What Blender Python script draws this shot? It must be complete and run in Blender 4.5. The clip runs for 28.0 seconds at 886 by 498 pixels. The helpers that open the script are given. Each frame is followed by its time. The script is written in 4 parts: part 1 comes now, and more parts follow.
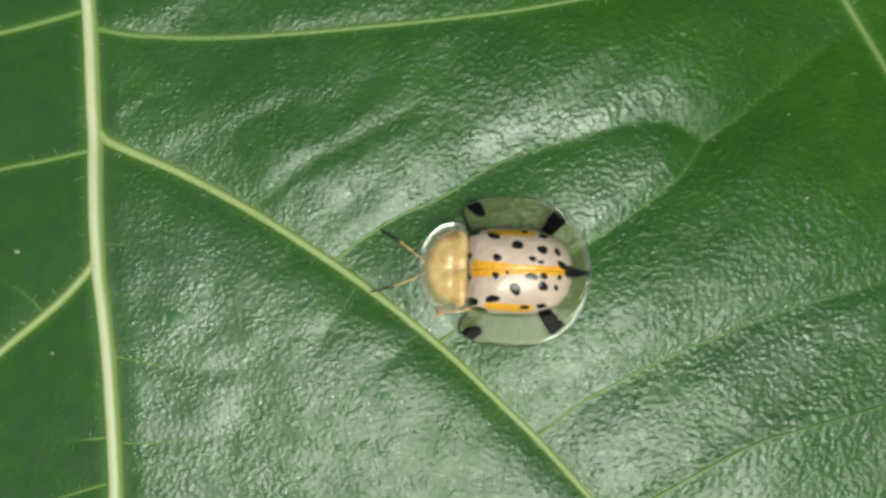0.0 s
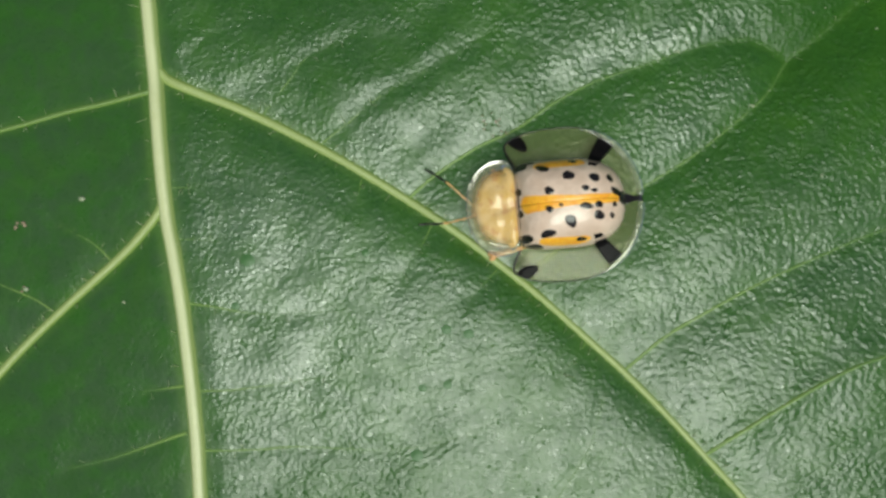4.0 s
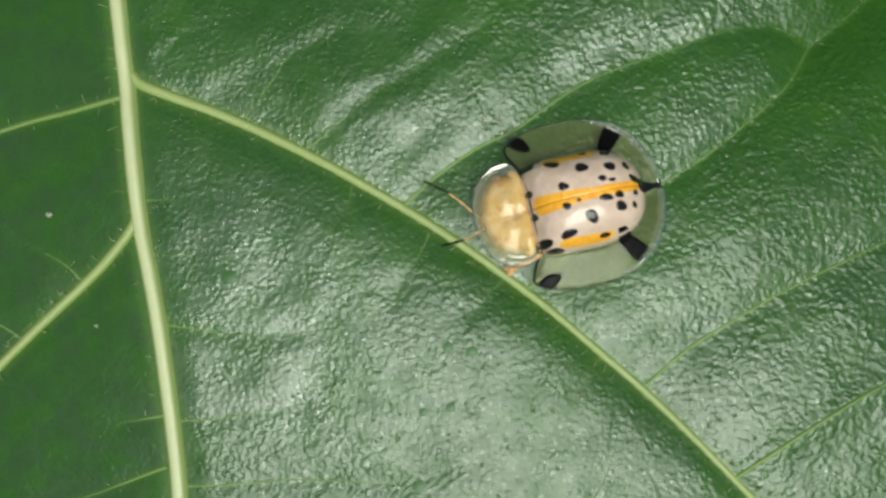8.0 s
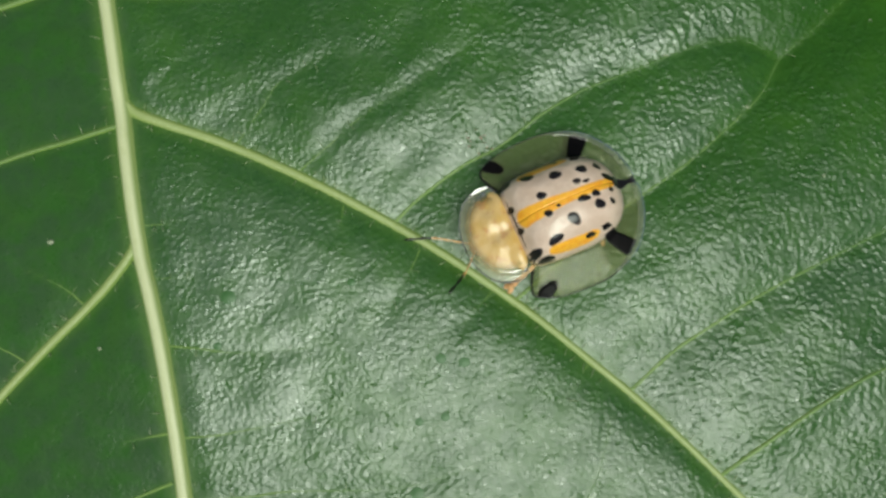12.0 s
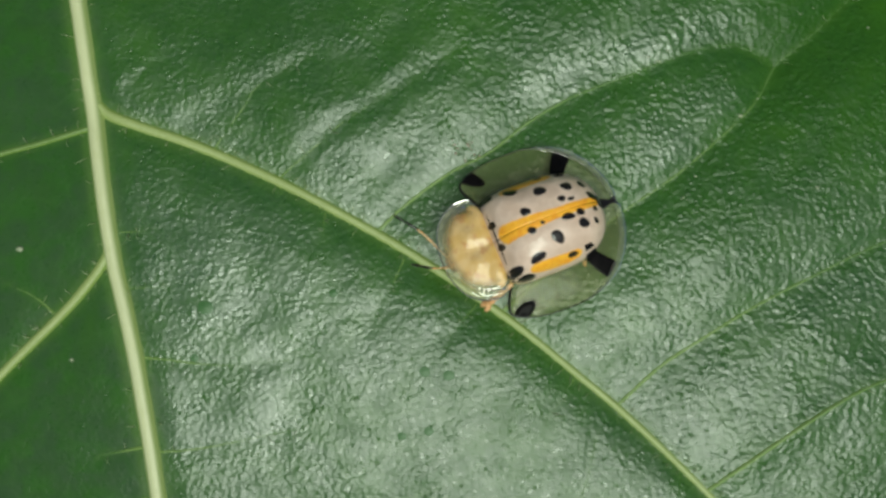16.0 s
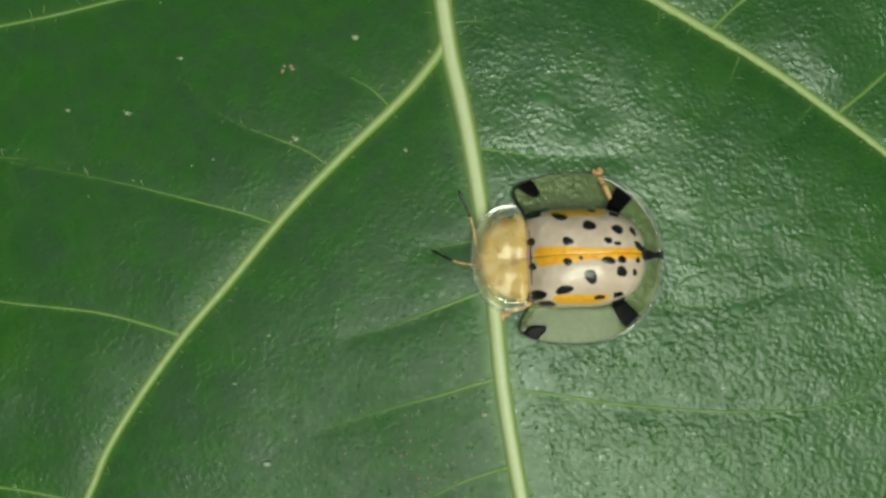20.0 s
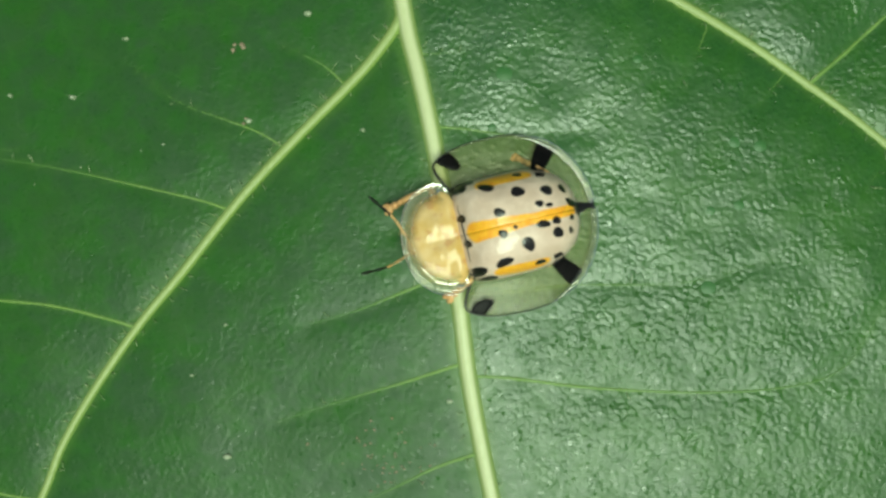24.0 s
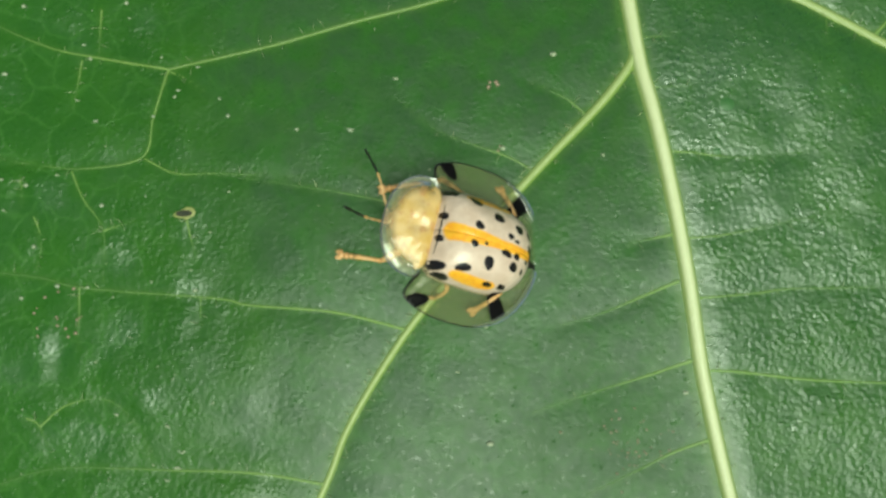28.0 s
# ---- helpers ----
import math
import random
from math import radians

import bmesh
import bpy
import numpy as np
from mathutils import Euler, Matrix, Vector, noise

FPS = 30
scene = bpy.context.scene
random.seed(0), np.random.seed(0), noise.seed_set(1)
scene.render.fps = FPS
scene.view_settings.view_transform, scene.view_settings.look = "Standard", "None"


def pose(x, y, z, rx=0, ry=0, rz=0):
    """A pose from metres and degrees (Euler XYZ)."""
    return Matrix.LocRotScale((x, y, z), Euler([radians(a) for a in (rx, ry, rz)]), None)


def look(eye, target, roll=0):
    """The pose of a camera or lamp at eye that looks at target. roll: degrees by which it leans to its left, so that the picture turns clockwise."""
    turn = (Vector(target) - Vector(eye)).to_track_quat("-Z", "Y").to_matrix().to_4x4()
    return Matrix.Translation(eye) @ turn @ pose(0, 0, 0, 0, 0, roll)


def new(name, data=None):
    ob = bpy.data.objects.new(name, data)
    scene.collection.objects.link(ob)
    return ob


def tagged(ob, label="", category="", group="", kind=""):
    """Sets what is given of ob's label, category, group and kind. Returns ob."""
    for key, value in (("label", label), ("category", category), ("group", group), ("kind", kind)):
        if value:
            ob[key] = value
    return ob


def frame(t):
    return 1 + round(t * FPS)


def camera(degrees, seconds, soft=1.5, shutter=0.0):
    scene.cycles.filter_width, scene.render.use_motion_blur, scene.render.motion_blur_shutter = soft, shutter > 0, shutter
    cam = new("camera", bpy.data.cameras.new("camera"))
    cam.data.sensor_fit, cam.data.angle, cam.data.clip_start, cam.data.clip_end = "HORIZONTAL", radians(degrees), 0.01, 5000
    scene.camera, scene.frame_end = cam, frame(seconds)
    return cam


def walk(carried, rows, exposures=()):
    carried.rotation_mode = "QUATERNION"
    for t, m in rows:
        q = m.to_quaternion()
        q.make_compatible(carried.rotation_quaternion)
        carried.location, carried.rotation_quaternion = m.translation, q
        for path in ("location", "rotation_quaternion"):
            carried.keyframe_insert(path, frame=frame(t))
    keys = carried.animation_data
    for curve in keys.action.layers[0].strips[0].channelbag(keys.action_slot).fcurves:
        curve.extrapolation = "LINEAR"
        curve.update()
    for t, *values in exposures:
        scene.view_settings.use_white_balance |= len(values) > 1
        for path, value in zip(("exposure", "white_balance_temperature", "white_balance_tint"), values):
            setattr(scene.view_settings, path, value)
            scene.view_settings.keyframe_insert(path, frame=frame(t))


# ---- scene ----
MM = 0.001  # all plans below are in millimetres

# ---- camera: held by hand about 5 cm over the leaf, looking down ----
CAMERA_PATH = (
    (0, 27.79, 0.31, 56.36, 3.22, -0.21, 3.37),
    (0.5, 23.35, -0.54, 54.54, 1.06, -0.13, 3.57),
    (1, 25.97, 1.34, 54.14, 2.66, 0.59, 3.17),
    (1.5, 22.97, 0.28, 55.52, 3.18, -0.89, 3.00),
    (2, 21.43, -4.54, 55.06, 2.75, -0.61, 3.07),
    (2.5, 23.30, -2.43, 55.18, 2.17, -0.20, 3.34),
    (4.5, 21.50, -2.92, 53.38, 0.93, -0.14, 1.01),
    (5, 22.73, 2.53, 52.40, 1.28, 0.09, 1.65),
    (5.5, 20.17, -0.86, 52.39, 2.21, -0.07, 1.21),
    (6, 22.91, -3.13, 52.39, 2.52, 0.20, 0.80),
    (6.5, 21.13, -0.06, 51.94, 2.39, -0.03, 1.17),
    (7, 20.57, -1.13, 51.70, 2.07, -0.24, 0.54),
    (7.5, 21.77, -1.36, 50.77, 2.29, -0.05, 0.25),
    (8, 22.05, -2.98, 50.00, 2.12, 0.10, 0.00),
    (8.5, 23.70, -2.11, 50.80, 1.26, 0.16, -0.75),
    (9, 23.89, -3.02, 51.22, 2.16, -0.32, -1.19),
    (9.5, 26.22, -4.58, 50.25, 2.51, -0.11, -0.98),
    (10, 24.42, -4.31, 49.78, 2.07, -0.30, -0.95),
    (10.5, 24.07, -4.03, 50.89, 2.20, -0.28, -1.32),
    (11, 24.14, -3.47, 50.94, 2.27, -0.29, -1.04),
    (11.5, 24.18, -3.53, 51.34, 2.23, -0.43, -1.17),
    (12, 22.27, -2.05, 51.85, 2.20, -0.40, -1.77),
    (12.5, 23.21, -2.79, 52.81, 2.13, -0.68, -1.85),
    (14.5, 22.72, -1.29, 50.19, 0.98, -1.51, -1.09),
    (15, 25.20, 0.60, 50.49, 1.23, -1.99, -1.03),
    (15.5, 26.20, 0.15, 50.31, 0.59, -1.54, -1.34),
    (16, 22.52, 0.07, 50.47, 0.68, -1.43, -1.30),
    (16.5, 21.95, -0.33, 50.51, 0.67, -1.28, -1.53),
    (17, 18.82, -4.05, 50.49, 1.77, -1.43, -1.49),
    (17.5, 13.38, -9.43, 50.68, 2.67, -1.54, -1.38),
    (18, 9.30, -11.42, 51.69, 2.88, -1.63, -1.07),
    (18.5, 6.39, -14.20, 51.79, 2.66, -0.81, -0.92),
    (19, 4.68, -16.13, 50.91, 2.31, -0.77, -0.72),
    (19.5, 0.48, -13.94, 49.81, 1.59, -0.44, -0.47),
    (20, -0.29, -14.93, 48.66, 1.87, -0.53, -0.37),
    (20.5, 1.01, -13.17, 48.42, 1.76, -0.79, -0.30),
    (21, -1.02, -12.99, 48.32, 1.60, -0.52, -0.60),
    (21.5, -2.18, -12.59, 49.01, 1.28, -0.25, -0.45),
    (23.5, -1.30, -14.67, 47.63, 1.39, -2.46, -1.33),
    (24, 2.04, -15.11, 47.11, 0.70, -0.83, -1.58),
    (24.5, -0.59, -15.50, 48.73, 0.19, -1.19, -1.79),
    (25, -7.10, -14.33, 50.40, 1.21, -1.22, -1.64),
    (25.5, -15.10, -14.57, 52.89, 2.21, -1.27, -1.18),
    (26, -14.15, -13.30, 52.91, 2.48, -1.19, -1.07),
    (26.5, -17.47, -9.86, 53.21, 0.54, 0.84, -0.74),
    (27, -13.82, -13.82, 53.48, 2.89, -1.07, -1.19),
    (27.5, -15.39, -13.52, 53.75, 2.51, -0.94, -2.17),
    (28, -14.91, -15.13, 53.42, 2.12, -0.10, -2.29),
)
cam = camera(64.0, 28.0, soft=3.0, shutter=0.3)
walk(cam, [(t, pose(x * MM, y * MM, z * MM, rx, ry, rz)) for t, x, y, z, rx, ry, rz in CAMERA_PATH],
     exposures=((0.0, 0.10, 6330, 6), (2.0, 0.15, 6330, 8), (4.5, -0.03, 6330, 8), (6.0, 0.05, 6330, 9), (8.0, 0.06, 6330, 9), (12.0, -0.06, 6330, 7), (15.0, -0.14, 6330, 6),
                (16.0, -0.19, 6330, 5), (17.0, -0.1, 6330, 5), (18.0, 0.0, 6500, 1), (19.5, -0.14, 6500, -4), (21.2, -0.27, 6500, -12), (23.5, 0.09, 6500, -15), (24.0, 0.17, 6500, -15),
                (25.0, 0.10, 6500, -13), (26.0, 0.19, 6500, -11), (28.0, 0.29, 6500, -8)))

# ---- light: bright hazy sky, soft sun from the leaf tip's side ----
SUN_AZIMUTH, SUN_HEIGHT = 288.0, 70.0   # degrees, anticlockwise from +x; over the horizon
world = bpy.data.worlds.new("sky")
scene.world = world
world.use_nodes = True
sky = world.node_tree.nodes.new("ShaderNodeTexSky")
sky.sky_type, sky.sun_disc = "NISHITA", False
sky.sun_elevation, sky.sun_rotation = radians(SUN_HEIGHT), radians(90.0 - SUN_AZIMUTH)
sky.air_density, sky.dust_density = 1.0, 3.0
world.node_tree.links.new(sky.outputs[0], world.node_tree.nodes["Background"].inputs[0])
world.node_tree.nodes["Background"].inputs[1].default_value = 0.05
sun = new("sun", bpy.data.lights.new("sun", "SUN"))
sun.data.energy, sun.data.angle, sun.data.color = 3.2, radians(42.0), (0.94, 1.0, 0.86)
a, h = radians(SUN_AZIMUTH), radians(SUN_HEIGHT)
sun.matrix_world = look((math.cos(a) * math.cos(h), math.sin(a) * math.cos(h), math.sin(h)), (0, 0, 0))


# ---- materials ----
class Nodes:
    """A small helper to write node materials."""

    def __init__(self, name):
        self.mat = bpy.data.materials.new(name)
        self.mat.use_nodes = True
        self.tree = self.mat.node_tree
        self.tree.nodes.clear()
        self.out = self.tree.nodes.new("ShaderNodeOutputMaterial")

    def add(self, kind, links=None, **values):
        node = self.tree.nodes.new(kind)
        for key, value in values.items():
            setattr(node, key, value)
        for key, value in (links or {}).items():
            if isinstance(value, bpy.types.NodeSocket):
                self.tree.links.new(value, node.inputs[key])
            else:
                node.inputs[key].default_value = value
        return node

    def math(self, op, a, b=0.0, clamp=False):
        return self.add("ShaderNodeMath", {0: a, 1: b}, operation=op, use_clamp=clamp).outputs[0]

    def mix(self, fac, a, b, blend="MIX"):
        return self.add("ShaderNodeMix", {0: fac, 6: a, 7: b}, data_type="RGBA", blend_type=blend).outputs[2]

    def ramp(self, fac, lo, hi):
        return self.add("ShaderNodeMapRange", {0: fac, 1: lo, 2: hi}, interpolation_type="SMOOTHSTEP").outputs[0]

    def mm(self):
        """Object coordinates in millimetres."""
        co = self.add("ShaderNodeTexCoord").outputs["Object"]
        return self.add("ShaderNodeVectorMath", {0: co, 1: (1000, 1000, 1000)}, operation="MULTIPLY").outputs[0]

    def noise(self, co, scale, detail=3.0, rough=0.55):
        return self.add("ShaderNodeTexNoise", {"Vector": co, "Scale": scale, "Detail": detail, "Roughness": rough}).outputs["Fac"]

    def attribute(self, name):
        return self.add("ShaderNodeAttribute", attribute_name=name).outputs["Fac"]

    def done(self, shader):
        self.tree.links.new(shader, self.out.inputs[0])
        return self.mat


def rgb(r, g, b):
    return (r, g, b, 1.0)


def leaf_material():
    n = Nodes("leaf_blade")
    co = n.mm()
    broad = n.ramp(n.noise(co, 0.09, 2), 0.35, 0.65)
    patch = n.ramp(n.noise(co, 0.5, 3), 0.3, 0.7)
    fine = n.noise(co, 3.0, 3)
    green = n.mix(broad, rgb(0.028, 0.090, 0.011), rgb(0.037, 0.114, 0.010))
    green = n.mix(n.math("MULTIPLY", patch, 0.6), green, rgb(0.023, 0.078, 0.014))
    green = n.mix(n.math("MULTIPLY", n.ramp(fine, 0.45, 0.75), 0.35), green, rgb(0.042, 0.14, 0.02))
    # the half left of the midrib is mixed towards a duller, bluish green in patches
    blue_mix = n.math("MULTIPLY", n.ramp(n.attribute("pebble"), 0.85, 0.5), n.math("ADD", 0.35, n.math("MULTIPLY", n.ramp(n.noise(co, 0.28, 4, 0.6), 0.35, 0.65), 0.45)))
    green = n.mix(blue_mix, green, rgb(0.036, 0.080, 0.031))
    mottle = n.math("MULTIPLY", n.ramp(n.attribute("pebble"), 0.85, 0.5), n.ramp(n.noise(co, 0.42, 5, 0.62), 0.42, 0.66))
    green = n.mix(n.math("MULTIPLY", mottle, 0.55), green, rgb(0.030, 0.118, 0.010))
    smut = n.ramp(n.noise(co, 1.7, 4, 0.6), 0.56, 0.74)
    green = n.mix(n.math("MULTIPLY", smut, n.math("ADD", 0.12, n.math("MULTIPLY", mottle, 0.25))), green, rgb(0.016, 0.052, 0.012))
    # veinlets: a net of paler lines, clearer towards the leaf's left rim
    warp = n.add("ShaderNodeTexNoise", {"Vector": co, "Scale": 0.8, "Detail": 2.0}).outputs["Color"]
    shifted = n.add("ShaderNodeVectorMath", {0: warp, 1: (1.2, 1.2, 0.0), 2: co}, operation="MULTIPLY_ADD").outputs[0]
    flat = n.add("ShaderNodeVectorMath", {0: shifted, 1: (1, 1, 0)}, operation="MULTIPLY").outputs[0]
    net = n.add("ShaderNodeTexVoronoi", {"Vector": flat, "Scale": 0.32}, feature="DISTANCE_TO_EDGE").outputs["Distance"]
    line = n.ramp(net, 0.05, 0.0)
    rimward = n.ramp(n.add("ShaderNodeSeparateXYZ", {0: shifted}).outputs[0], -24.0, -46.0)
    green = n.mix(n.math("MULTIPLY", rimward, 0.45), green, rgb(0.031, 0.120, 0.014))
    green = n.mix(n.math("ADD", 0.05, n.math("MULTIPLY", rimward, 0.16)), green, n.mix(line, green, rgb(0.10, 0.24, 0.05)))
    halo = n.attribute("vein")
    green = n.mix(n.math("MULTIPLY", halo, 0.5), green, rgb(0.10, 0.19, 0.03))
    # fine relief: domed cells of two sizes with creases between them, crossed by short ripples, and small round pits
    plane = n.add("ShaderNodeVectorMath", {0: co, 1: (1.0, 1.06, 0)}, operation="MULTIPLY").outputs[0]
    jog = n.add("ShaderNodeTexNoise", {"Vector": plane, "Scale": 2.4, "Detail": 2.0}).outputs["Color"]
    bent = n.add("ShaderNodeVectorMath", {0: jog, 1: (0.30, 0.30, 0.0), 2: plane}, operation="MULTIPLY_ADD").outputs[0]
    cells = n.add("ShaderNodeTexVoronoi", {"Vector": bent, "Scale": 2.35, "Smoothness": 0.35, "Randomness": 1.0}, feature="SMOOTH_F1").outputs["Distance"]
    edges = n.add("ShaderNodeTexVoronoi", {"Vector": bent, "Scale": 0.95, "Randomness": 1.0}, feature="DISTANCE_TO_EDGE").outputs["Distance"]
    small = n.add("ShaderNodeTexVoronoi", {"Vector": bent, "Scale": 4.6, "Randomness": 1.0}, feature="SMOOTH_F1").outputs["Distance"]
    grain = n.noise(co, 3.8, 3, 0.55)
    dots = n.add("ShaderNodeTexVoronoi", {"Vector": plane, "Scale": 1.5, "Randomness": 1.0}, feature="F1").outputs["Distance"]
    pits = n.math("MULTIPLY", n.ramp(dots, 0.22, 0.10), n.ramp(n.noise(co, 0.6, 2), 0.38, 0.6))
    height = n.math("ADD", n.math("MULTIPLY", n.ramp(cells, 0.8, 0.0), 0.68), n.math("MULTIPLY", n.ramp(edges, 0.0, 0.5), 0.15))
    height = n.math("SUBTRACT", height, n.math("MULTIPLY", small, 0.50))
    height = n.math("ADD", height, n.math("MULTIPLY", grain, 0.30))
    height = n.math("SUBTRACT", height, n.math("MULTIPLY", pits, 0.8))
    height = n.math("SUBTRACT", height, n.math("MULTIPLY", line, 0.2))
    height = n.math("ADD", height, n.math("MULTIPLY", rimward, n.math("MULTIPLY", n.ramp(net, 0.0, 0.4), 1.3)))
    coarse = n.math("MULTIPLY", n.ramp(edges, 0.0, 0.38), n.ramp(n.attribute("pebble"), 1.05, 1.7))
    height = n.math("ADD", height, n.math("MULTIPLY", coarse, 0.35))
    patchy = n.math("ADD", 0.6, n.math("MULTIPLY", n.ramp(n.noise(co, 0.4, 3), 0.35, 0.7), 0.7))
    height = n.math("MULTIPLY", height, n.math("MULTIPLY", n.attribute("pebble"), patchy))
    bump = n.add("ShaderNodeBump", {"Strength": 1.0, "Distance": 0.000036, "Height": height}).outputs[0]
    gloss = n.math("ADD", 0.27, n.math("MULTIPLY", n.ramp(n.noise(co, 0.7, 4), 0.25, 0.75), 0.10))
    # sheen painted into the specular level, by area and in random blotches
    sheen_blotch = n.math("ADD", 0.78, n.math("MULTIPLY", n.ramp(n.noise(co, 0.22, 4, 0.6), 0.3, 0.7), 0.34))
    sheen = n.math("ADD", 0.27, n.math("MULTIPLY", n.math("MULTIPLY", n.attribute("sheen"), sheen_blotch), 0.50))
    sheen = n.math("MULTIPLY", sheen, n.math("SUBTRACT", 1.0, n.math("MULTIPLY", pits, 0.75)))
    sheen = n.math("MULTIPLY", sheen, n.math("ADD", 0.80, n.math("MULTIPLY", n.ramp(n.noise(co, 2.1, 4, 0.65), 0.30, 0.62), 0.26)))
    # small glints painted in as dots of stronger, sharper gloss
    glint_dots = n.ramp(n.noise(co, 3.3, 2, 0.5), 0.60, 0.72)
    sheen = n.math("MULTIPLY", sheen, n.math("ADD", 1.0, n.math("MULTIPLY", glint_dots, 0.7)))
    gloss = n.math("SUBTRACT", gloss, n.math("MULTIPLY", glint_dots, 0.12))
    bsdf = n.add("ShaderNodeBsdfPrincipled", {"Base Color": green, "Roughness": gloss, "IOR": 1.5, "Specular IOR Level": sheen, "Normal": bump})
    under = n.add("ShaderNodeBsdfTranslucent", {"Color": rgb(0.08, 0.22, 0.02)})
    mixed = n.add("ShaderNodeMixShader", {0: 0.08, 1: bsdf.outputs[0], 2: under.outputs[0]})
    return n.done(mixed.outputs[0])


def vein_material(name, pale, deep, fading=False):
    """Vein tissue: pale along its crown, greener on its flanks, with faint lengthwise fibres."""
    n = Nodes(name)
    co = n.mm()
    across = n.attribute("across")
    fibre = n.add("ShaderNodeCombineXYZ", {0: n.math("MULTIPLY", across, 5.0), 1: n.math("MULTIPLY", n.attribute("along"), 14.0)}).outputs[0]
    tone = n.math("MULTIPLY", n.ramp(n.noise(fibre, 1.0, 3), 0.35, 0.75), 0.45)
    colour = n.mix(tone, pale, deep)
    colour = n.mix(n.math("MULTIPLY", n.ramp(n.noise(co, 1.3, 3), 0.5, 0.8), 0.3), colour, deep)
    flank = n.ramp(n.math("ABSOLUTE", n.math("ADD", across, 0.08)), 0.32, 0.74)
    colour = n.mix(n.math("MULTIPLY", flank, 0.75), colour, rgb(0.17, 0.265, 0.035))
    if fading:      # the small veins run out into the green of the blade
        colour = n.mix(n.math("MULTIPLY", n.ramp(n.attribute("along"), 0.12, 0.85), 0.80), colour, rgb(0.045, 0.13, 0.022))
    bump = n.add("ShaderNodeBump", {"Strength": 0.6, "Distance": 0.00008, "Height": n.noise(co, 5.0, 3)}).outputs[0]
    bsdf = n.add("ShaderNodeBsdfPrincipled", {"Base Color": colour, "Roughness": 0.42, "Normal": bump})
    return n.done(bsdf.outputs[0])


def plain_material(name, colour, other, roughness, scale, coat=0.0, bump=0.0, shine=0.5):
    n = Nodes(name)
    co = n.mm()
    tint = n.mix(n.ramp(n.noise(co, scale, 4), 0.3, 0.7), colour, other)
    values = {"Base Color": tint, "Roughness": roughness, "Coat Weight": coat, "Coat Roughness": 0.05, "Specular IOR Level": shine}
    if bump:
        values["Normal"] = n.add("ShaderNodeBump", {"Strength": 0.7, "Distance": bump, "Height": n.noise(co, scale * 3, 3)}).outputs[0]
    return n.done(n.add("ShaderNodeBsdfPrincipled", values).outputs[0])


def shell_material():
    """The opaque disc of the wing cases: cream, with orange along the seam and the sides."""
    n = Nodes("wing_case_shell")
    co = n.mm()
    cream = n.mix(n.ramp(n.noise(co, 0.9, 3), 0.3, 0.7), rgb(0.62, 0.445, 0.34), rgb(0.72, 0.54, 0.43))
    cream = n.mix(n.math("MULTIPLY", n.ramp(n.noise(co, 6.0, 2), 0.55, 0.8), 0.25), cream, rgb(0.52, 0.40, 0.29))
    wave = n.math("MULTIPLY", n.math("SUBTRACT", n.noise(co, 1.2, 2), 0.5), 0.35)
    orange = n.ramp(n.math("ADD", n.attribute("orange"), wave), 0.35, 0.65)
    deep = n.mix(n.ramp(n.noise(co, 2.5, 2), 0.35, 0.7), rgb(0.95, 0.46, 0.03), rgb(0.88, 0.35, 0.02))
    colour = n.mix(orange, cream, deep)
    bump = n.add("ShaderNodeBump", {"Strength": 0.8, "Distance": 0.0002, "Height": n.noise(co, 0.9, 3, 0.45)}).outputs[0]
    bsdf = n.add("ShaderNodeBsdfPrincipled", {"Base Color": colour, "Roughness": 0.38, "Normal": bump,
                                              "Subsurface Weight": 0.0, "Coat Weight": 0.55, "Coat Roughness": 0.06})
    return n.done(bsdf.outputs[0])


def glass_material(name, tint, film, cover, ior=1.34, gloss=0.45):
    """Clear horn-like rim: lets the leaf show through, with a slight milky film and a wet gloss."""
    n = Nodes(name)
    co = n.mm()
    clear = n.add("ShaderNodeBsdfTransparent", {"Color": tint})
    milky = n.add("ShaderNodeBsdfDiffuse", {"Color": film})
    pits = n.ramp(n.noise(co, 5.0, 2), 0.45, 0.8)
    body = n.add("ShaderNodeMixShader", {0: n.math("ADD", cover, n.math("MULTIPLY", pits, 0.04)), 1: clear.outputs[0], 2: milky.outputs[0]})
    bump = n.add("ShaderNodeBump", {"Strength": 0.6, "Distance": 0.00010, "Height": n.noise(co, 1.1, 2)}).outputs[0]
    shine = n.add("ShaderNodeBsdfGlossy", {"Color": rgb(1, 1, 1), "Roughness": 0.05, "Normal": bump})
    fresnel = n.add("ShaderNodeFresnel", {"IOR": ior, "Normal": bump}).outputs[0]
    both = n.add("ShaderNodeMixShader", {0: n.math("MULTIPLY", fresnel, gloss), 1: body.outputs[0], 2: shine.outputs[0]})
    return n.done(both.outputs[0])


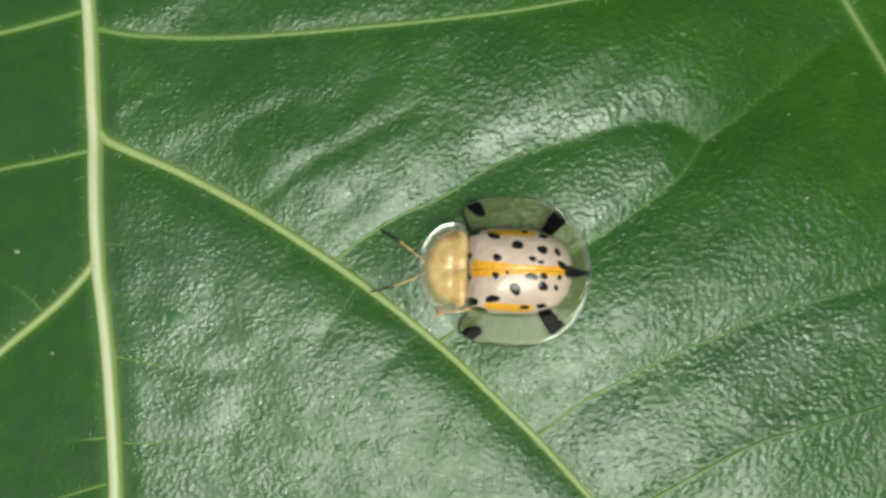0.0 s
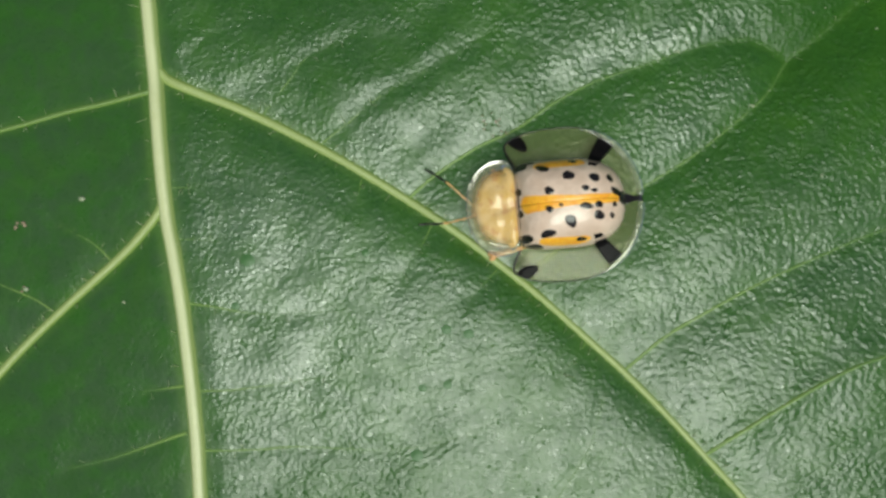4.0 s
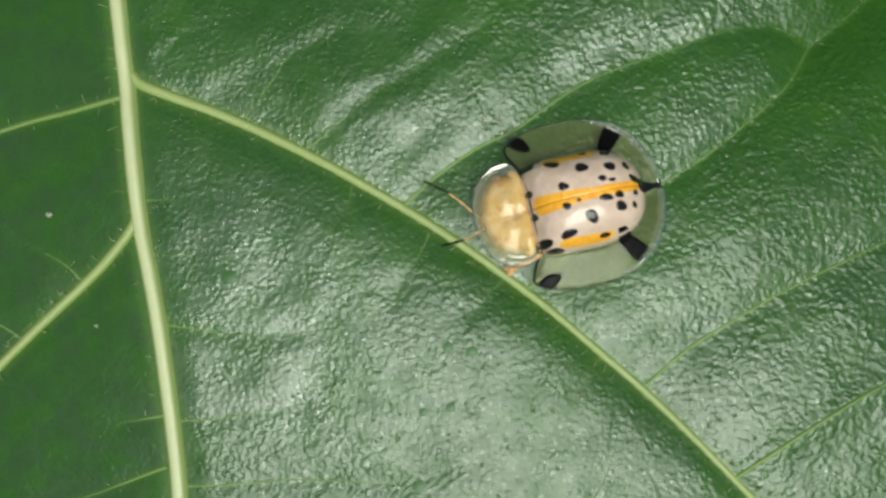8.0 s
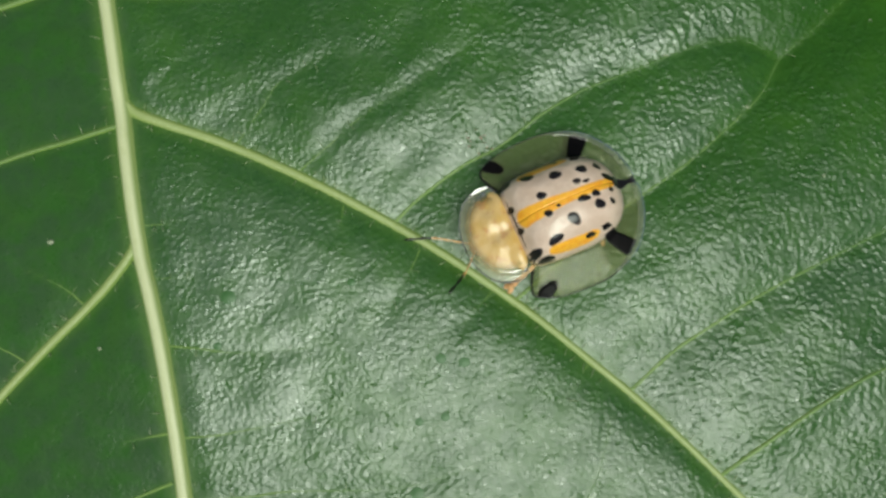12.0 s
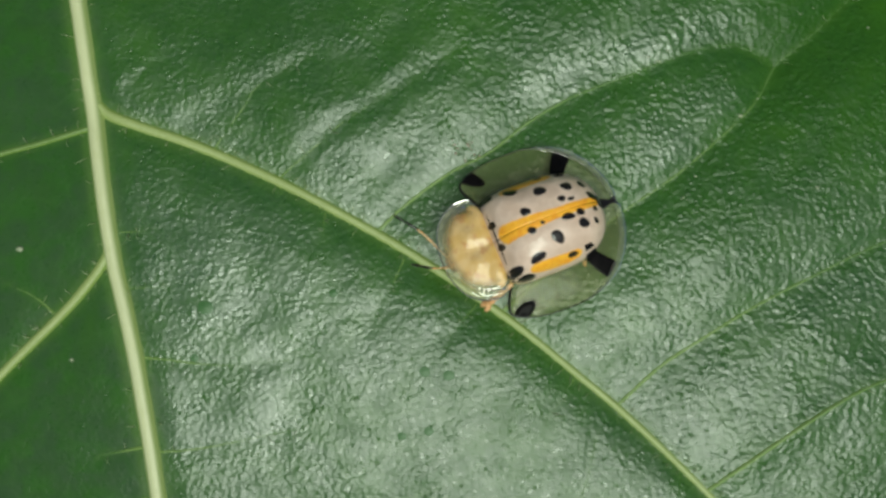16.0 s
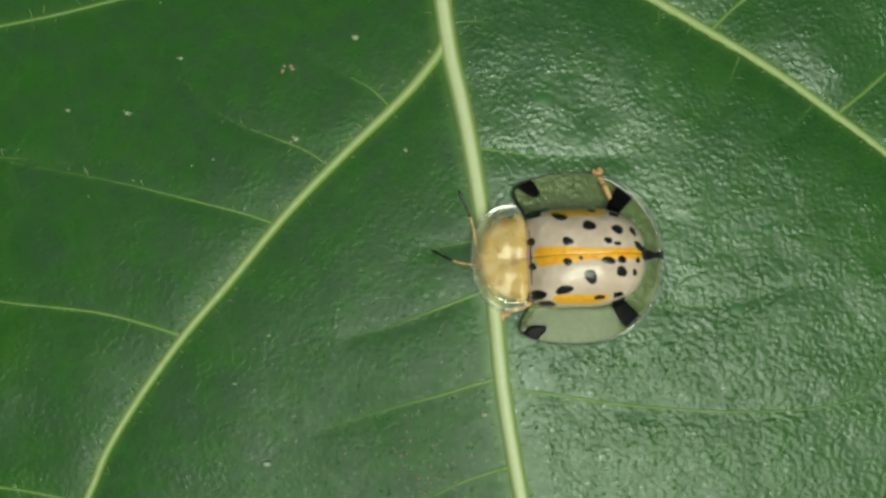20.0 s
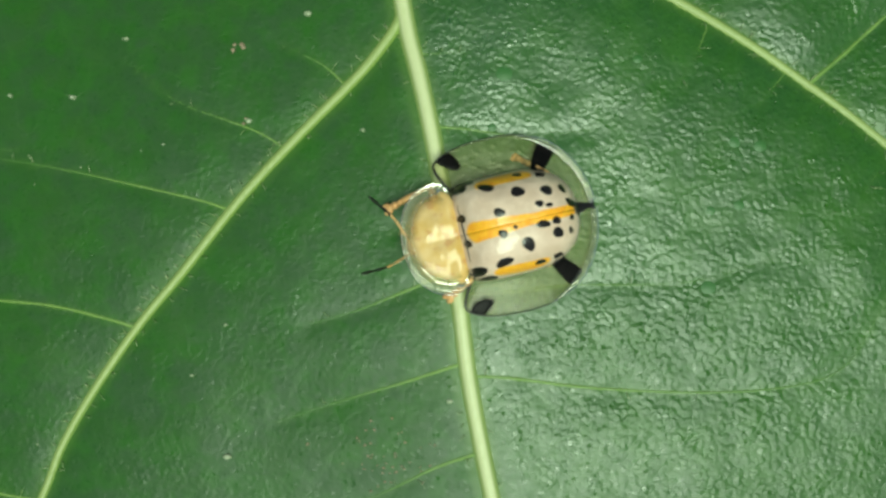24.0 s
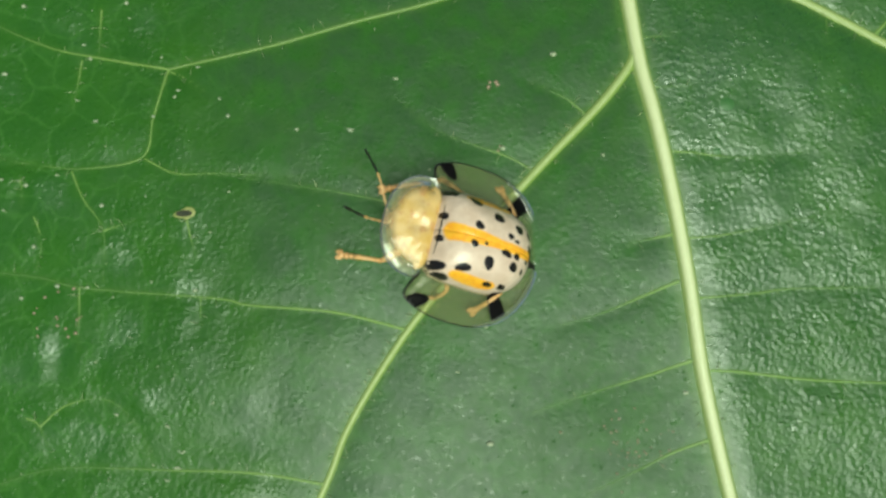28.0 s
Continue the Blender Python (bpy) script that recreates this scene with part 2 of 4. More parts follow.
def shield_material():
    """Amber horn that clears towards its border."""
    n = Nodes("amber_shield")
    co = n.mm()
    tint = n.mix(n.ramp(n.noise(co, 0.7, 3), 0.3, 0.7), rgb(0.62, 0.375, 0.10), rgb(0.72, 0.50, 0.24))
    tint = n.mix(n.math("MULTIPLY", n.ramp(n.noise(co, 1.5, 3), 0.52, 0.68), 0.55), tint, rgb(0.50, 0.22, 0.085))
    bump = n.add("ShaderNodeBump", {"Strength": 0.9, "Distance": 0.00012, "Height": n.noise(co, 1.2, 2, 0.4)}).outputs[0]
    horn = n.add("ShaderNodeBsdfPrincipled", {"Base Color": tint, "Roughness": 0.55, "Specular IOR Level": 0.2, "Coat Weight": 0.8, "Coat Roughness": 0.12, "Normal": bump})
    clear = n.add("ShaderNodeBsdfTransparent", {"Color": rgb(0.97, 0.96, 0.86)})
    wave = n.math("MULTIPLY", n.math("SUBTRACT", n.noise(co, 1.0, 2), 0.5), 0.14)
    fade = n.ramp(n.math("ADD", n.attribute("border"), wave), 0.66, 1.0)
    return n.done(n.add("ShaderNodeMixShader", {0: n.math("MULTIPLY", fade, 0.9), 1: horn.outputs[0], 2: clear.outputs[0]}).outputs[0])


LEAF = leaf_material()
MIDRIB = vein_material("midrib_tissue", rgb(0.57, 0.59, 0.34), rgb(0.44, 0.48, 0.20))
VEIN = vein_material("vein_tissue", rgb(0.32, 0.385, 0.14), rgb(0.22, 0.30, 0.075))
SIDE_VEIN = vein_material("side_vein_tissue", rgb(0.155, 0.245, 0.062), rgb(0.10, 0.18, 0.04))
FINE_VEIN = vein_material("fine_vein_tissue", rgb(0.18, 0.28, 0.065), rgb(0.12, 0.21, 0.042), fading=True)
HAIR = plain_material("leaf_hair", rgb(0.45, 0.5, 0.3), rgb(0.35, 0.42, 0.2), 0.4, 1.0)
SPECK = plain_material("pale_speck", rgb(0.26, 0.31, 0.17), rgb(0.42, 0.45, 0.32), 0.6, 3.0, bump=0.00005)
RUST = plain_material("rusty_speck", rgb(0.24, 0.17, 0.11), rgb(0.34, 0.26, 0.18), 0.7, 3.0, bump=0.00005)
SPECK_DRY = plain_material("dry_border", rgb(0.30, 0.30, 0.10), rgb(0.20, 0.22, 0.06), 0.6, 3.0)
RUST_DARK = plain_material("dark_slit", rgb(0.015, 0.02, 0.01), rgb(0.03, 0.03, 0.015), 0.8, 3.0)
BLEMISH = plain_material("blemish_skin", rgb(0.035, 0.115, 0.025), rgb(0.045, 0.13, 0.03), 0.45, 2.0)
SHELL = shell_material()
BLACK = plain_material("black_pigment", rgb(0.005, 0.004, 0.004), rgb(0.011, 0.007, 0.006), 0.30, 2.0, coat=0.5, shine=0.3)
BLACK_RIM = plain_material("black_rim_pigment", rgb(0.003, 0.003, 0.003), rgb(0.006, 0.005, 0.005), 0.4, 2.0, coat=0.03, shine=0.06)
BEAD = glass_material("rim_bead", rgb(0.90, 0.92, 0.80), rgb(0.85, 0.86, 0.80), 0.05, 1.66, 1.0)
GLASS = glass_material("clear_rim", rgb(0.93, 0.92, 0.82), rgb(0.26, 0.26, 0.13), 0.12, 1.45, 0.35)
GLASS_FRONT = glass_material("clear_shield_rim", rgb(0.97, 0.96, 0.90), rgb(0.74, 0.71, 0.50), 0.10, 1.5, 1.0)
AMBER = shield_material()
HEAD = plain_material("pinkish_brown_head", rgb(0.50, 0.27, 0.14), rgb(0.38, 0.18, 0.09), 0.3, 2.0, coat=0.5)
EYE = plain_material("dark_eye", rgb(0.02, 0.012, 0.01), rgb(0.04, 0.02, 0.015), 0.12, 3.0, coat=1.0)
LIMB = plain_material("orange_limb", rgb(0.66, 0.32, 0.10), rgb(0.74, 0.44, 0.20), 0.32, 1.5, coat=0.4)
FOOT = plain_material("orange_foot", rgb(0.60, 0.30, 0.11), rgb(0.66, 0.38, 0.17), 0.45, 2.5, bump=0.00004)
BELLY = plain_material("amber_belly", rgb(0.45, 0.30, 0.12), rgb(0.35, 0.22, 0.08), 0.4, 1.0)
SOIL = plain_material("soil", rgb(0.10, 0.07, 0.045), rgb(0.05, 0.06, 0.025), 0.9, 0.08, bump=0.002)
STEM = plain_material("plant_stem", rgb(0.16, 0.25, 0.07), rgb(0.10, 0.17, 0.05), 0.5, 0.3, bump=0.0002)


# ---- mesh helpers ----
def mesh_part(name, verts, faces, material, parent=None, label="", at=(0, 0, 0), smooth=True):
    """One mesh object from places in millimetres about the point at."""
    data = bpy.data.meshes.new(name)
    data.from_pydata([(x * MM, y * MM, z * MM) for x, y, z in verts], [], faces)
    if smooth:
        data.polygons.foreach_set("use_smooth", [True] * len(data.polygons))
    data.materials.append(material)
    data.update()
    ob = new(name, data)
    ob.location = [c * MM for c in at]
    if parent:
        ob.parent = parent
    if label:
        tagged(ob, label)
    return ob


def add_values(ob, name, values):
    layer = ob.data.attributes.new(name, "FLOAT", "POINT")
    layer.data.foreach_set("value", [float(v) for v in values])


def grid_faces(rows, cols, closed=False, start=0):
    last = cols if closed else cols - 1
    return [(start + i * cols + j, start + i * cols + (j + 1) % cols, start + (i + 1) * cols + (j + 1) % cols, start + (i + 1) * cols + j)
            for i in range(rows - 1) for j in range(last)]


def tube(points, radii, sides=10, flat=1.0):
    """A closed tapering tube along points; flat squeezes it in z."""
    verts, faces = [], []
    pts = [Vector(p) for p in points]
    for i, p in enumerate(pts):
        way = (pts[min(i + 1, len(pts) - 1)] - pts[max(i - 1, 0)]).normalized()
        side = way.cross(Vector((0, 0, 1)))
        side = side.normalized() if side.length > 1e-4 else Vector((1, 0, 0))
        above = side.cross(way).normalized()
        for k in range(sides):
            ang = 2 * math.pi * k / sides
            verts.append(tuple(p + side * math.cos(ang) * radii[i] + above * math.sin(ang) * radii[i] * flat))
    faces = grid_faces(len(pts), sides, closed=True)
    faces.append(tuple(range(sides))[::-1])
    faces.append(tuple(range((len(pts) - 1) * sides, len(pts) * sides)))
    return verts, faces


def join(*pieces):
    verts, faces = [], []
    for v, f in pieces:
        faces += [tuple(i + len(verts) for i in face) for face in f]
        verts += v
    return verts, faces


def ball(centre, radii, rings=8, sides=12):
    verts, faces = [], []
    for i in range(rings + 1):
        th = math.pi * i / rings
        th = min(max(th, 0.02), math.pi - 0.02)
        for k in range(sides):
            ph = 2 * math.pi * k / sides
            verts.append((centre[0] + radii[0] * math.sin(th) * math.cos(ph), centre[1] + radii[1] * math.sin(th) * math.sin(ph),
                          centre[2] + radii[2] * math.cos(th)))
    return verts, grid_faces(rings + 1, sides, closed=True)


def spline(points, step=0.6):
    """A smooth line through a few points (Catmull-Rom), about step apart."""
    p = [np.array(q, float) for q in points]
    p = [2 * p[0] - p[1], *p, 2 * p[-1] - p[-2]]
    out = []
    for a0, a1, a2, a3 in zip(p, p[1:], p[2:], p[3:]):
        n = max(2, int(np.linalg.norm(a2 - a1) / step))
        for k in range(n):
            s = k / n
            out.append(0.5 * (2 * a1 + (a2 - a0) * s + (2 * a0 - 5 * a1 + 4 * a2 - a3) * s * s + (3 * a1 - a0 - 3 * a2 + a3) * s**3))
    return np.array(out + [p[-2]])


# ---- the leaf's plan: midrib, lateral veins, small veins ----
MID = ((-6.5, 48), (-3.86, 33.15), (-2.01, 21.73), (-1.24, 16.17), (-0.72, 11.26), (-0.09, 5.85), (0.62, 0.49), (1.43, -3.23), (2.29, -7.91),
       (3.39, -15.68), (4.1, -22.97), (5.28, -30.24), (7.5, -42), (11, -62), (16, -90), (22, -122))
# name, widths at both ends, depth of the valley on it, reach of the valley, its line
LATERALS = (
    ("right", 0.95, 0.5, 0.85, 3.3, ((-0.95, 13.2), (-0.62, 11.9), (0.25, 10.75), (2.66, 9.74), (5.65, 8.67), (8.91, 7.28), (13.01, 5.28), (17.07, 3.02), (21.05, 0.64), (25.06, -2.06), (29.1, -5.08),
                                    (33.04, -8.41), (36.1, -11.05), (39.28, -14.11), (42.36, -17.29), (45.66, -20.78), (52.41, -28.53), (60, -40))),
    ("left", 0.85, 0.5, 0.35, 2.5, ((0.45, 2.2), (0.2, 0.6), (-1.47, -1.64), (-3.41, -3.66), (-6.96, -7.04), (-10.72, -10.94), (-14.50, -15.54), (-17.54, -19.08), (-20.50, -23.22),
                                   (-22.67, -26.86), (-24.13, -30.34), (-29, -40), (-34, -52))),
    ("upper_left", 0.5, 0.25, 0.3, 2.5, ((-0.77, 9.74), (-4.22, 8.75), (-7.3, 7.98), (-11.32, 6.72), (-15.78, 5.54), (-20.81, 4.45), (-27.19, 2.83), (-35.02, 1.3))),
    ("upper_right", 0.62, 0.35, 0.45, 2.4, ((-1.52, 19.69), (0.68, 19.34), (2.89, 19.31), (8.2, 19.56), (14.78, 20.29), (21.35, 21.28), (28.01, 22.35), (35.97, 23.95), (50.48, 27.89))),
    ("far_right", 0.7, 0.5, 0.3, 2.5, ((52, 38), (57, 29), (61.3, 22.5), (64, 17.5), (67.5, 10))),
    ("top_left", 0.6, 0.35, 0.3, 2.4, ((-1.91, 21.14), (-7.08, 19.45), (-11.45, 18.25), (-20.39, 16.13), (-33.05, 14.2), (-54.61, 15.77))),
)
BRANCHES = (
    (0.34, 0.16, 0.85, 3.0, ((19.16, 2.03), (21.15, 3.85), (24.35, 6.07), (27.28, 7.51), (30.22, 9.66), (33.47, 11.42), (37.57, 12.89), (41.69, 14.38), (45.34, 14.94), (48.57, 13.55))),
    (0.34, 0.16, 1.35, 4.2, ((27.97, -3.96), (30.62, -1.85), (33.87, 0.89), (37.35, 3.34), (40.66, 5.5), (43.55, 7.78), (46.79, 10.76), (48.57, 13.55), (51.09, 15.64), (57.86, 21.85))),
    (0.34, 0.16, 0.75, 2.6, ((36.01, -10.96), (38.97, -8.34), (42.3, -6.21), (46.35, -3.87), (51.26, -1.51), (56.02, 0.55), (68.42, 4.89))),
    (0.36, 0.18, -0.5, 2.9, ((42.25, -17.18), (44.75, -15.18), (48.82, -12.45), (52.92, -10.12), (56.72, -8.72), (67.5, -4.96))),
    (0.3, 0.12, 0.14, 1.2, ((4.1, -22.97), (6.88, -23.19), (12.79, -24.09), (20.56, -24.59), (26.35, -24.21), (29.38, -22.96), (31.6, -19.68), (33.34, -16.67), (34.47, -12.56))),
    (0.22, 0.1, 0.12, 1.0, ((2.48, -6.45), (4.72, -6.72), (7.05, -7.09), (9.41, -7.17), (12.84, -6.94))),
    (0.2, 0.1, 0.12, 1.0, ((3.2, -13.11), (6.12, -12.97), (8.45, -12.64), (10.22, -12.34), (15.8, -11.41))),
    (0.24, 0.1, 0.12, 1.0, ((3.76, -17.6), (8.39, -17.44), (11.07, -17.19), (18.96, -17.2), (24.76, -15.78))),
    (0.16, 0.08, 0.08, 0.8, ((1.16, 2.29), (3.61, 2.34))),
    (0.16, 0.08, 0.08, 0.8, ((1.73, -1.61), (4.76, -1.62))),
    (0.16, 0.07, 0.1, 1.2, ((12.02, 5.86), (14.69, 7.98), (17.16, 10.01), (20.84, 12.15), (25.78, 15.16))),
    (0.16, 0.07, 0.14, 1.1, ((7.73, 8.26), (9.88, 11.07), (11.04, 12.59), (14.78, 14.55))),
    (0.13, 0.06, 0.08, 0.8, ((15.48, 3.61), (15.19, 1.41))),
    (0.15, 0.06, 0.12, 1.0, ((21.15, 0.24), (19.74, -2.57), (18.56, -4.16))),
    (0.15, 0.06, 0.12, 1.0, ((26.36, -3.16), (24.15, -5.47))),
    (0.15, 0.06, 0.12, 1.0, ((33.16, -8.72), (30.9, -11.63))),
    (0.24, 0.1, 0.12, 1.0, ((-3.42, -3.47), (-5, -2.05), (-7.66, -0.7))),
    (0.22, 0.08, 0.12, 1.0, ((-7.65, -7.52), (-9.64, -6.31), (-14.67, -4.26), (-17.43, -1.9))),
    (0.26, 0.12, 0.15, 1.2, ((-11.49, -11.51), (-13.5, -10.82), (-18.16, -9.61), (-22.37, -8.58), (-29.43, -7.22))),
    (0.3, 0.16, 0.18, 1.4, ((-17.65, -19.18), (-19.98, -18.41), (-23.5, -17.5), (-29.44, -16.78), (-31.87, -16.18), (-41.54, -15.03), (-45.25, -14.04), (-53.68, -12.84))),
    (0.3, 0.16, 0.18, 1.4, ((-24.14, -30.35), (-29.33, -29.25), (-35.55, -28.74), (-43.75, -28.26), (-48.73, -29.41))),
    (0.32, 0.12, 0.1, 0.9, ((2.63, -12.73), (-0.72, -13.3))),
    (0.32, 0.12, 0.12, 1.0, ((2.8, -16.27), (-0.44, -17.51), (-3.13, -18.49), (-6.15, -19.27))),
    (0.32, 0.12, 0.12, 1.0, ((3.55, -22.21), (-0.07, -23.3), (-3.52, -24.21), (-8.47, -25.65))),
    (0.32, 0.12, 0.12, 1.0, ((4.53, -28.11), (1.82, -28.99), (-0.85, -30.2), (-4.86, -31.91))),
    (0.26, 0.14, 0.16, 1.3, ((-35.02, 1.3), (-39.85, 2.25), (-44.64, 3.55), (-53.07, 7.83))),
    (0.24, 0.14, 0.16, 1.3, ((-35.02, 1.3), (-36.19, -2.45), (-37.07, -5.37), (-41.37, -6.07), (-45.09, -5.64), (-53.94, -3.91))),
    (0.2, 0.1, 0.1, 0.9, ((-41.42, 2.13), (-41.73, 0.32), (-42.11, -1.48))),
    (0.2, 0.1, 0.1, 0.9, ((-42.33, -6.27), (-41.52, -8.33), (-40.07, -10.79), (-40.18, -14.64))),
    (0.2, 0.1, 0.1, 0.9, ((-45.17, -9.56), (-44.65, -11.34), (-45.13, -13.89))),
    (0.2, 0.1, 0.1, 0.9, ((-41.95, -14.92), (-42.00, -17.47), (-42.14, -19.69))),
    (0.2, 0.1, 0.1, 0.9, ((-32.98, -16.07), (-33.04, -17.35), (-33.20, -18.69))),
    (0.2, 0.1, 0.1, 0.9, ((-33.83, -10.26), (-33.61, -11.56), (-33.20, -13.18))),
    (0.2, 0.1, 0.1, 0.9, ((-45.02, -25.13), (-42.99, -23.62), (-40.00, -23.37), (-37.79, -25.47), (-37.00, -27.97))),
    (0.2, 0.1, 0.1, 0.9, ((-45.97, -24.48), (-45.02, -25.13), (-44.21, -27.78))),
    (0.2, 0.1, 0.1, 0.9, ((-36.88, -5.49), (-34.63, -6.68), (-31.74, -6.80), (-27.87, -7.06), (-25.06, -7.34))),
    (0.2, 0.1, 0.1, 0.9, ((-39.83, 5.92), (-39.98, 4.59), (-40.13, 2.61))),
    (0.2, 0.1, 0.1, 0.9, ((-35.12, 1.21), (-33.66, 0.52), (-32.37, -0.49))),
    (0.2, 0.1, 0.1, 0.9, ((-46.16, -6.79), (-45.82, -8.74))),
    (0.2, 0.1, 0.1, 0.9, ((-40.07, -10.79), (-37.83, -10.18))),
)
MID_LINE = spline(MID, 0.8)


def mid_x(y):
    order = np.argsort(MID_LINE[:, 1])
    return np.interp(y, MID_LINE[order, 1], MID_LINE[order, 0])


def distance(x, y, line):
    """How far places lie from a line, and how far along it (0 to 1) its nearest point is."""
    best, along = np.full(x.shape, 1e9), np.zeros(x.shape)
    n = len(line) - 1
    for i in range(n):
        (ax, ay), (bx, by) = line[i], line[i + 1]
        dx, dy = bx - ax, by - ay
        s = np.clip(((x - ax) * dx + (y - ay) * dy) / (dx * dx + dy * dy), 0, 1)
        d = np.hypot(x - ax - s * dx, y - ay - s * dy)
        near = d < best
        best, along = np.where(near, d, best), np.where(near, (i + s) / n, along)
    return best, along


SIDE_LINE = spline(LATERALS[0][5], 1.0)
VALLEYS = [(w0, w1, deep, reach, spline(line, 1.5)) for _, w0, w1, deep, reach, line in LATERALS]
VALLEYS += [(w0, w1, deep, reach, spline(line, 1.5)) for w0, w1, deep, reach, line in BRANCHES]


def lattice(x, y, size, seed):
    """Smooth value noise, -1 to 1, on a grid of the given size."""
    rng = np.random.RandomState(seed)
    table = rng.rand(256, 256) * 2 - 1
    u, v = x / size + 100.0, y / size + 100.0
    i, j = np.floor(u).astype(int), np.floor(v).astype(int)
    fu, fv = u - i, v - j
    fu, fv = fu * fu * (3 - 2 * fu), fv * fv * (3 - 2 * fv)
    t = lambda p, q: table[p % 256, q % 256]
    return (t(i, j) * (1 - fu) + t(i + 1, j) * fu) * (1 - fv) + (t(i, j + 1) * (1 - fu) + t(i + 1, j + 1) * fu) * fv


def leaf_height(x, y, fine=True):
    """The leaf's upper face: a shallow trough along the midrib, quilted between the veins."""
    x, y = np.asarray(x, float), np.asarray(y, float)
    d = x - mid_x(y)
    far = np.sqrt(d * d + 1)
    z = 0.7 * np.exp(-far / 9) - 0.35 + 0.02 * far
    far = np.maximum(np.abs(d) - 45, 0) + np.maximum(-y - 45, 0) * 0.8
    z = z - 0.004 * far**1.6
    z = z + 0.25 * np.clip(d / 2.0, 0, 1) - 0.25 * np.clip(d / 9.0, 0, 1)
    near = np.abs(d)
    for w0, w1, deep, reach, line in VALLEYS:
        dist, along = distance(x, y, line)
        near = np.minimum(near, dist)
        fade = np.clip(along * 6 + 0.25, 0, 1)
        z = z - deep * fade * (np.exp(-dist / reach) - 0.25 * np.exp(-dist / (2.5 * reach)))
    fold = SIDE_LINE[:, 1][np.clip(np.searchsorted(SIDE_LINE[:, 0], x), 0, len(SIDE_LINE) - 1)]
    dist, along = distance(x, y, SIDE_LINE)      # the blade rises faster below the right side vein
    z = z + np.where(y < fold, 0.55 * (1 - np.exp(-dist / 2.6)) * np.exp(-dist / 9.0), 0.0) * np.clip(d / 6.0 - 0.3, 0, 1)
    if fine:
        calm = np.clip(near / 1.3, 0, 1)      # the veins hold the blade taut
        right = 1 / (1 + np.exp(-d / 1.5))
        z = z + calm * (0.04 + 0.035 * right) * lattice(x, y, 3.4, 3) + (0.008 + 0.012 * right) * lattice(x, y, 1.2, 5)
        across, run = (x - 28) * 0.66 - (y + 4) * 0.75, (x - 28) * 0.75 + (y + 4) * 0.66      # soft folds along the branches
        z = z + np.where(y > fold, 0.10 * np.clip(dist / 4, 0, 1), 0.0) * calm * right * lattice(run / 3.5, across, 2.2, 41)
        z = z + calm * 0.19 * np.clip((-d - 28) / 8, 0, 1) * lattice(x, y, 3.8, 15)
        z = z + 0.006 * right * lattice(x, y, 0.7, 9)
        z = z + 0.16 * np.exp(-((x + 43.2) / 3.6) ** 2 - ((y + 20.5) / 2.4) ** 2) * lattice(x, y, 1.5, 33)
    return z


